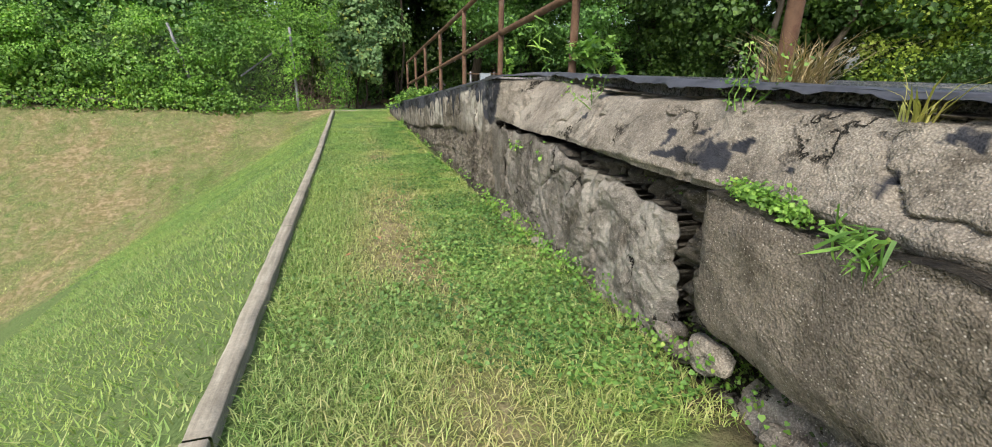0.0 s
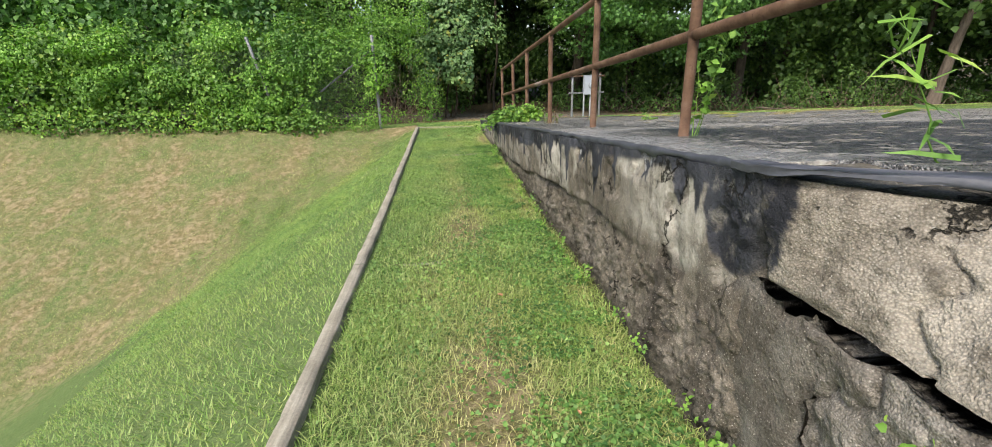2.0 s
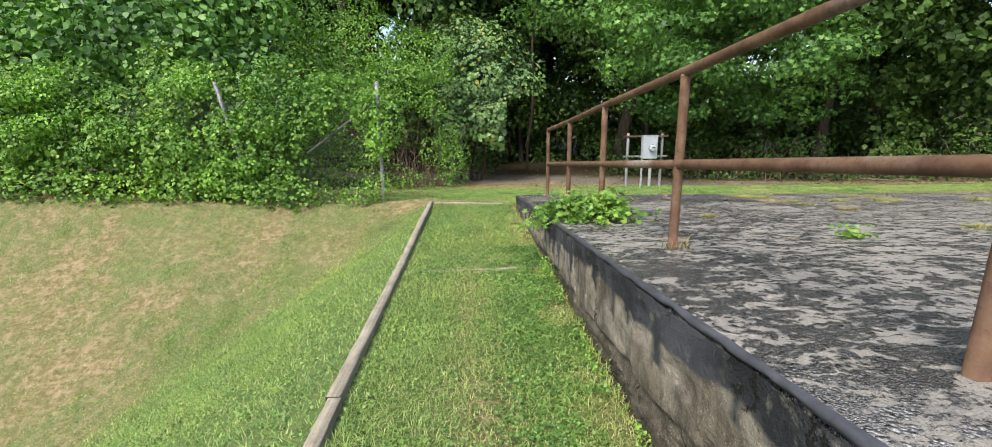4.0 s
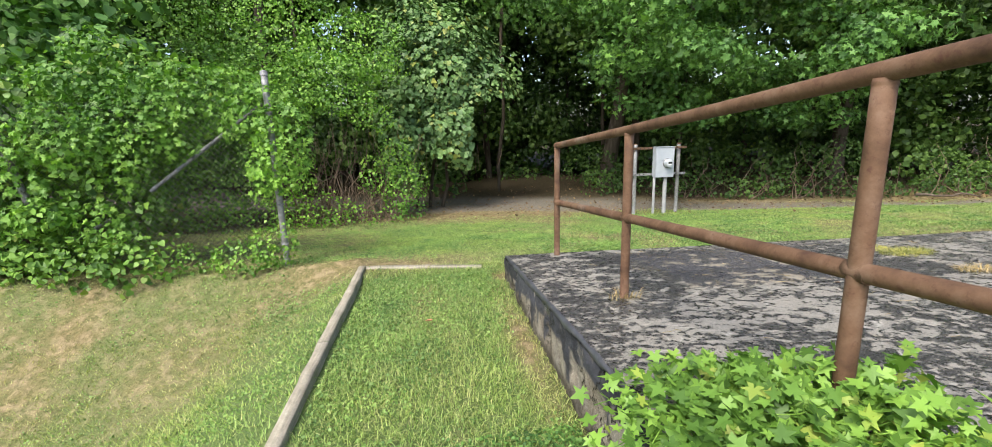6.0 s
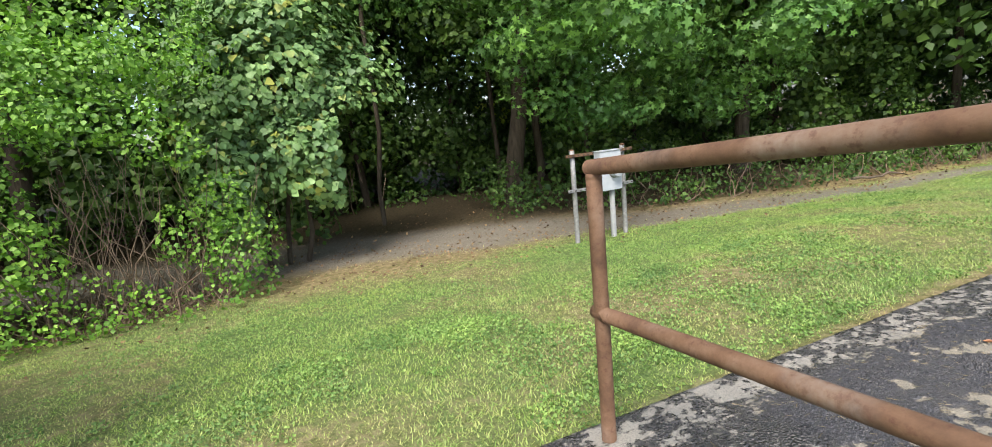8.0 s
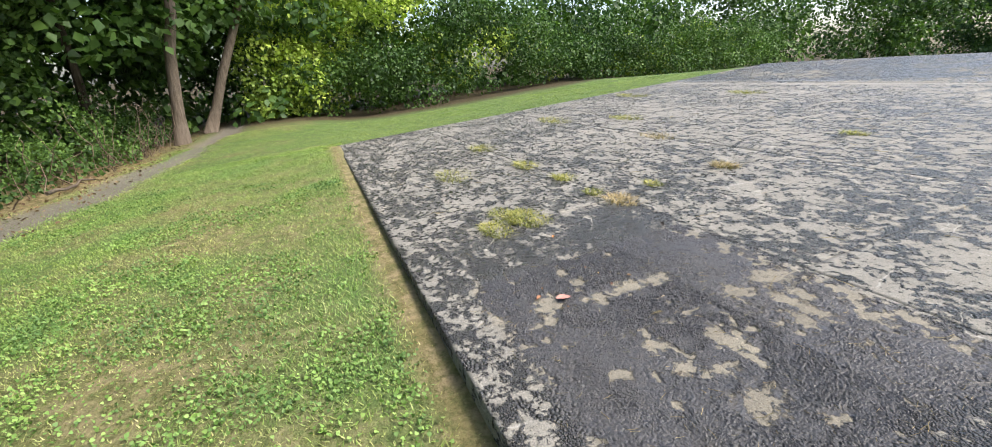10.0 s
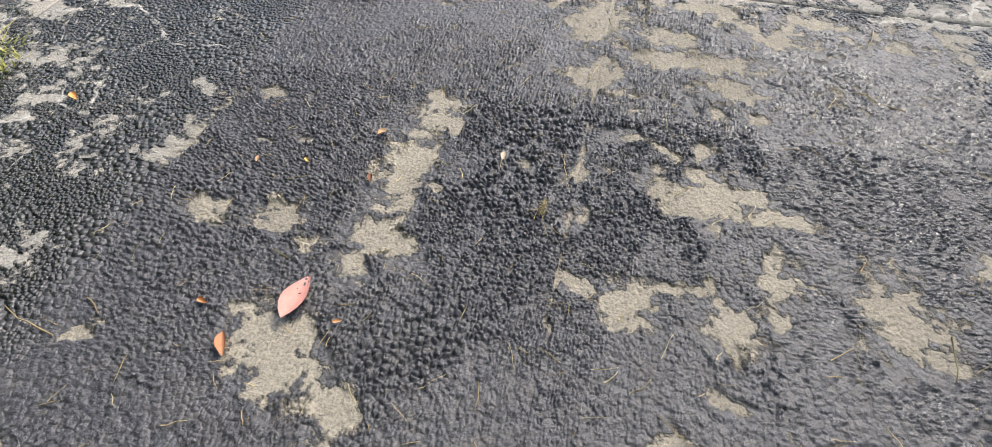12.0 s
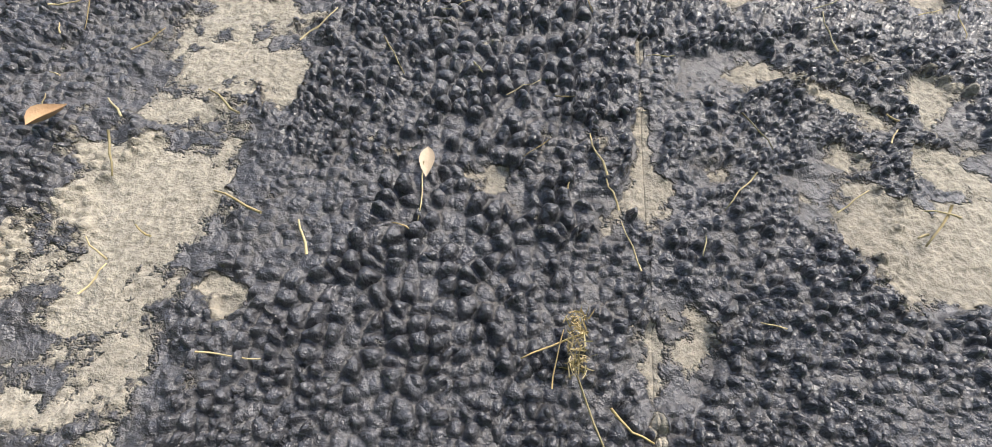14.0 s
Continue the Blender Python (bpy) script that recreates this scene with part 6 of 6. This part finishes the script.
moss_clumps("moss", [(0.60, y, crack_z(y) - 0.06, 0.05) for y in np.arange(-0.5, 1.7, 0.12)] + [(0.58, -0.38, z, 0.045) for z in np.arange(0.3, 0.85, 0.09)], 60, 0.013, MOSS, 401, "dark moss in the wall cracks")
moss_clumps("crack_weeds", [(0.46, -0.62, 0.945, 0.035), (0.46, -0.55, 0.95, 0.03), (0.45, -0.70, 0.94, 0.03)], 420, 0.014, WEED, 402, "bright-green moss-like weeds in the coping crack")
moss_clumps("crack_grass", [(0.42, -0.86, 0.94, 0.03), (0.40, -0.92, 0.92, 0.03)], 34, 0.075, WEED, 403, "fresh grass blades in the coping crack", "blade")
moss_clumps("crack_fern", [(0.50, 1.75, 0.98, 0.03), (0.47, 0.95, 0.80, 0.05), (0.44, 1.3, 0.78, 0.04)], 22, 0.021, WEED, 404, "small leafy weeds in the wall crack", "heart")
_foot = np.random.default_rng(15)
moss_clumps("wall_foot_weeds", [(0.40 + 0.16 * _foot.random(), y, float(kerb_z(y)) + _foot.uniform(-0.04, 0.02), _foot.uniform(0.04, 0.08)) for y in np.arange(-0.9, 1.9, 0.055)], 30, 0.017, WEED, 408, "clover and weeds under the broken wall", "heart")
moss_clumps("moss", [(0.50 + 0.1 * _foot.random(), y, float(kerb_z(y)) + _foot.uniform(0.0, 0.10), 0.06) for y in np.arange(-0.9, -0.1, 0.06)], 70, 0.014, MOSS, 409, "dark moss in the wall cracks")
_rng = np.random.default_rng(12)
_ys = _rng.uniform(-0.6, 8.5, 60)
moss_clumps("wall_foot_weeds", [(0.385 - 0.02 * _rng.random(), y, float(kerb_z(y)) + _rng.uniform(-0.02, 0.10), _rng.uniform(0.03, 0.07)) for y in _ys], 22, 0.016, WEED, 405, "clover and weeds at the foot of the wall", "heart")


# ---------------------------------------------------------------- litter on the slab
def dead_leaf(x, y, length, turn, col, curl, label, z=None):
    m = plain("fallen_leaf", col, tuple(c * 1.25 for c in col), 60, 0.6, 0, 0.3)
    n = 9
    t = np.linspace(0, 1, n)
    w = 0.24 * np.sin(np.pi * t ** 0.85) * (1 - 0.25 * t)
    v = []
    for k in range(n):
        for u in (-1, -0.5, 0, 0.5, 1):
            v.append((u * w[k] * length, (t[k] - 0.5) * length, length * (curl * (u * u) * w[k] * 1.6 + curl * 0.5 * (t[k] - 0.5) ** 2)))
    me = np_mesh("leaf", np.array(v), grid_faces(n, 5), m, True)
    ob = tagged(new("fallen_leaf", me), label, "leaf", "fallen leaves")
    ob.location = (x, y, (sz(x, y) + 0.010) if z is None else z)
    ob.rotation_euler = (radians(-4), radians(6), radians(turn))


dead_leaf(2.667, 10.825, 0.086, 178, (0.40, 0.185, 0.15), 0.35, "pinkish-red fallen leaf on the black coating")
dead_leaf(2.734, 10.921, 0.040, 30, (0.33, 0.15, 0.07), 0.8, "small curled brown leaf on the slab")
dead_leaf(2.806, 10.867, 0.020, 80, (0.36, 0.17, 0.06), 0.9, "tiny brown leaf scrap on the slab")
dead_leaf(2.587, 10.848, 0.016, 120, (0.36, 0.20, 0.09), 0.7, "tiny brown leaf scrap on the slab")
dead_leaf(2.648, 10.577, 0.022, 20, (0.16, 0.07, 0.04), 1.2, "crumpled dark-brown leaf scrap")
dead_leaf(2.786, 10.561, 0.016, 50, (0.60, 0.40, 0.10), 0.8, "yellow petal-like leaf scrap")
dead_leaf(2.880, 10.580, 0.016, 10, (0.36, 0.20, 0.10), 0.8, "small tan leaf scrap on the slab")
dead_leaf(2.673, 10.459, 0.026, 150, (0.42, 0.28, 0.16), 0.9, "curled tan leaf on the slab")
dead_leaf(2.425, 10.464, 0.024, 5, (0.36, 0.28, 0.19), 0.2, "straight tan leaf fragment")
dead_leaf(3.366, 10.509, 0.035, 60, (0.50, 0.24, 0.07), 0.5, "orange-brown leaf on the slab")
dead_leaf(2.400, 9.699, 0.04, 40, (0.14, 0.10, 0.07), 0.8, "dark curled leaf on the slab")
dead_leaf(3.093, 9.914, 0.06, 70, (0.06, 0.045, 0.035), 0.7, "dark curled leaf beside a slab joint")
for x, y, s, t in ((-0.12, 3.1, 0.045, 40), (-0.45, 1.15, 0.05, 20), (-0.30, 10.4, 0.06, 75), (-0.62, 0.9, 0.04, 120), (0.05, 2.1, 0.03, 10)):
    dead_leaf(x, y, s, t, (0.42, 0.20, 0.10), 0.6, "orange-brown fallen leaf in the grass", float(ground_z(x, y)) + 0.035)


def build_litter():
    rng = np.random.default_rng(31)
    lines = []
    for k in range(560):
        if k < 440:
            x, y = rng.uniform(1.4, 3.1), rng.uniform(10.0, 11.25)
            ln, r = rng.uniform(0.008, 0.045), rng.uniform(0.0004, 0.0010)
        else:
            x, y = rng.uniform(0.6, 6), rng.uniform(5, 11.2)
            ln, r = rng.uniform(0.04, 0.14), 0.0014
        a = rng.uniform(0, 2 * np.pi)
        p0 = np.array([x, y, sz(x, y) + 0.010])
        p1 = p0 + ln * np.array([math.cos(a), math.sin(a), 0])
        p1[2] = sz(p1[0], p1[1]) + 0.010
        lines.append((wander(p0, p1, 5, ln * 0.04, rng), np.linspace(r, r * 0.6, 5)))
    tagged(new("straw_litter", tubes("straw_litter", lines, STRAW, 4)), "dry grass clippings scattered on the slab", "litter", kind="stuff")
    head = thing("grass_seed_head", (2.327, 10.571, sz(2.327, 10.571) + 0.014), "pale bristly grass seed head on the slab", "seed head")
    n = 170
    t = rng.random(n)
    p = np.stack([0.006 * rng.normal(0, 0.5, n), -0.018 + 0.036 * t, 0.004 * rng.normal(0, 0.5, n) + 0.003], 1)
    q = rng.normal(0, 1, (n, 3))
    v, f = leaf_arrays(p, unit(q), 0.008, "blade", 0, 0.2, rng)
    np_part("bristles", np_mesh("bristles", v, f, STRAW), head)
    np_part("stalk", tubes("stalk", [([(0, 0.018, 0.002), (-0.008, 0.04, 0.002), (-0.02, 0.066, 0.001)], 0.0006)], STRAW, 4), head)


build_litter()


def build_leaf_litter():
    rng = np.random.default_rng(47)
    n = 9000
    x, y = rng.uniform(-5, 17, n), rng.uniform(14.6, 22, n)
    edge = 17.2 - 0.24 * np.clip(x - 4, 0, 14)
    ok = rng.random(n) < np.exp(-((y - edge) / 1.3) ** 2) + 0.15 * (y > edge)
    x, y = x[ok], y[ok]
    p = np.stack([x, y, ground_z(x, y) + 0.012], 1)
    v, f = leaf_arrays(p, np.tile(np.array([0, 0, 1.0]), (len(p), 1)), 0.052, "diamond", 0, 0.4, rng)
    mat = leaf_material("dry_leaves", (0.08, 0.045, 0.026), (0.18, 0.11, 0.065), (0.32, 0.22, 0.13), 0.1, 0.8, 1.0)
    tagged(new("leaf_litter", np_mesh("leaf_litter", v, f, mat)), "brown fallen leaves along the wood edge", "leaf litter", kind="stuff")


build_leaf_litter()

# ---------------------------------------------------------------- lawn
blades("lawn_strip_grass", [(-0.95, 0.47, -0.7, 3.5, 1.3), (-0.95, 0.47, 3.5, 11.9, 0.75)], 9000, 0.046, 0.0019, "short green lawn grass with a dry streak", True, not_built)
blades("lawn_grass", [(-2.2, 10.0, 11.3, 14.0, 1.3), (-5.5, 14.0, 14.0, 17.6, 0.8), (-5.5, -2.2, 12.3, 14.0, 0.8), (9.6, 16, 2, 14, 0.25)], 5200, 0.023, 0.0036, "mown lawn grass, partly dry", False, not_built)
blades("bank_grass", [(-4.5, -1.03, -0.5, 11.5, 1.0), (-10, -1.9, 7.0, 12.3, 1.1)], 2300, 0.034, 0.0040, "short grass on the banks of the hollow", False, not_built)


def build_clover():
    rng = np.random.default_rng(77)
    n = 34000
    x, y = 0.40 - np.abs(rng.normal(0, 0.32, n)), rng.uniform(-0.6, 9.0, n)
    ok = (x > -0.9) & (fbm(x * 3, y * 3, 66) > 0.40)
    x, y = x[ok], y[ok]
    p = np.stack([x, y, ground_z(x, y) + rng.uniform(0.012, 0.035, len(x))], 1)
    v, f = leaf_arrays(p, np.tile(np.array([0, 0, 1.0]), (len(p), 1)), 0.016, "heart", 0, 0.35, rng)
    tagged(new("clover", np_mesh("clover", v, f, leaf_material("clover_leaves", (0.045, 0.115, 0.025), (0.095, 0.205, 0.045), (0.16, 0.30, 0.07), 0.25, 0.55, 3.0))), "dark green clover near the wall", "clover", kind="stuff")


build_clover()


def build_lawn_clover():
    """Low broad-leaved weeds in the lawn beyond the slab and on the bank."""
    rng = np.random.default_rng(78)
    mat = leaf_material("lawn_weed_leaves", (0.075, 0.15, 0.035), (0.165, 0.29, 0.075), (0.27, 0.41, 0.13), 0.3, 0.55, 2.0)
    xs, ys = [], []
    for x0, x1, y0, y1, n in ((-2.0, 7.5, 11.45, 13.6, 90000), (-2.0, 9.0, 13.6, 16.6, 40000), (-0.92, 0.36, 0.0, 11.7, 50000), (-5.0, -1.08, 5.5, 12.2, 30000)):
        x, y = rng.uniform(x0, x1, n), rng.uniform(y0, y1, n)
        patch = fbm(x * 1.7, y * 1.7, 67) + 0.35 * (fbm(x * 9, y * 9, 68) - 0.5)
        ok = (rng.random(n) < smooth(0.36, 0.58, patch)) & (rng.random(n) > 1.15 * dry_m(x, y)) & not_built(x, y)
        xs.append(x[ok])
        ys.append(y[ok])
    x, y = np.concatenate(xs), np.concatenate(ys)
    p = np.stack([x, y, ground_z(x, y) + rng.uniform(0.008, 0.034, len(x))], 1)
    v, f = leaf_arrays(p, np.tile(np.array([0, -0.2, 1.0]), (len(p), 1)), 0.0155, "heart", 0, 0.6, rng)
    tagged(new("lawn_weeds", np_mesh("lawn_weeds", v, f, mat)), "low broad-leaved weeds among the lawn grass", "lawn weeds", kind="stuff")


build_lawn_clover()
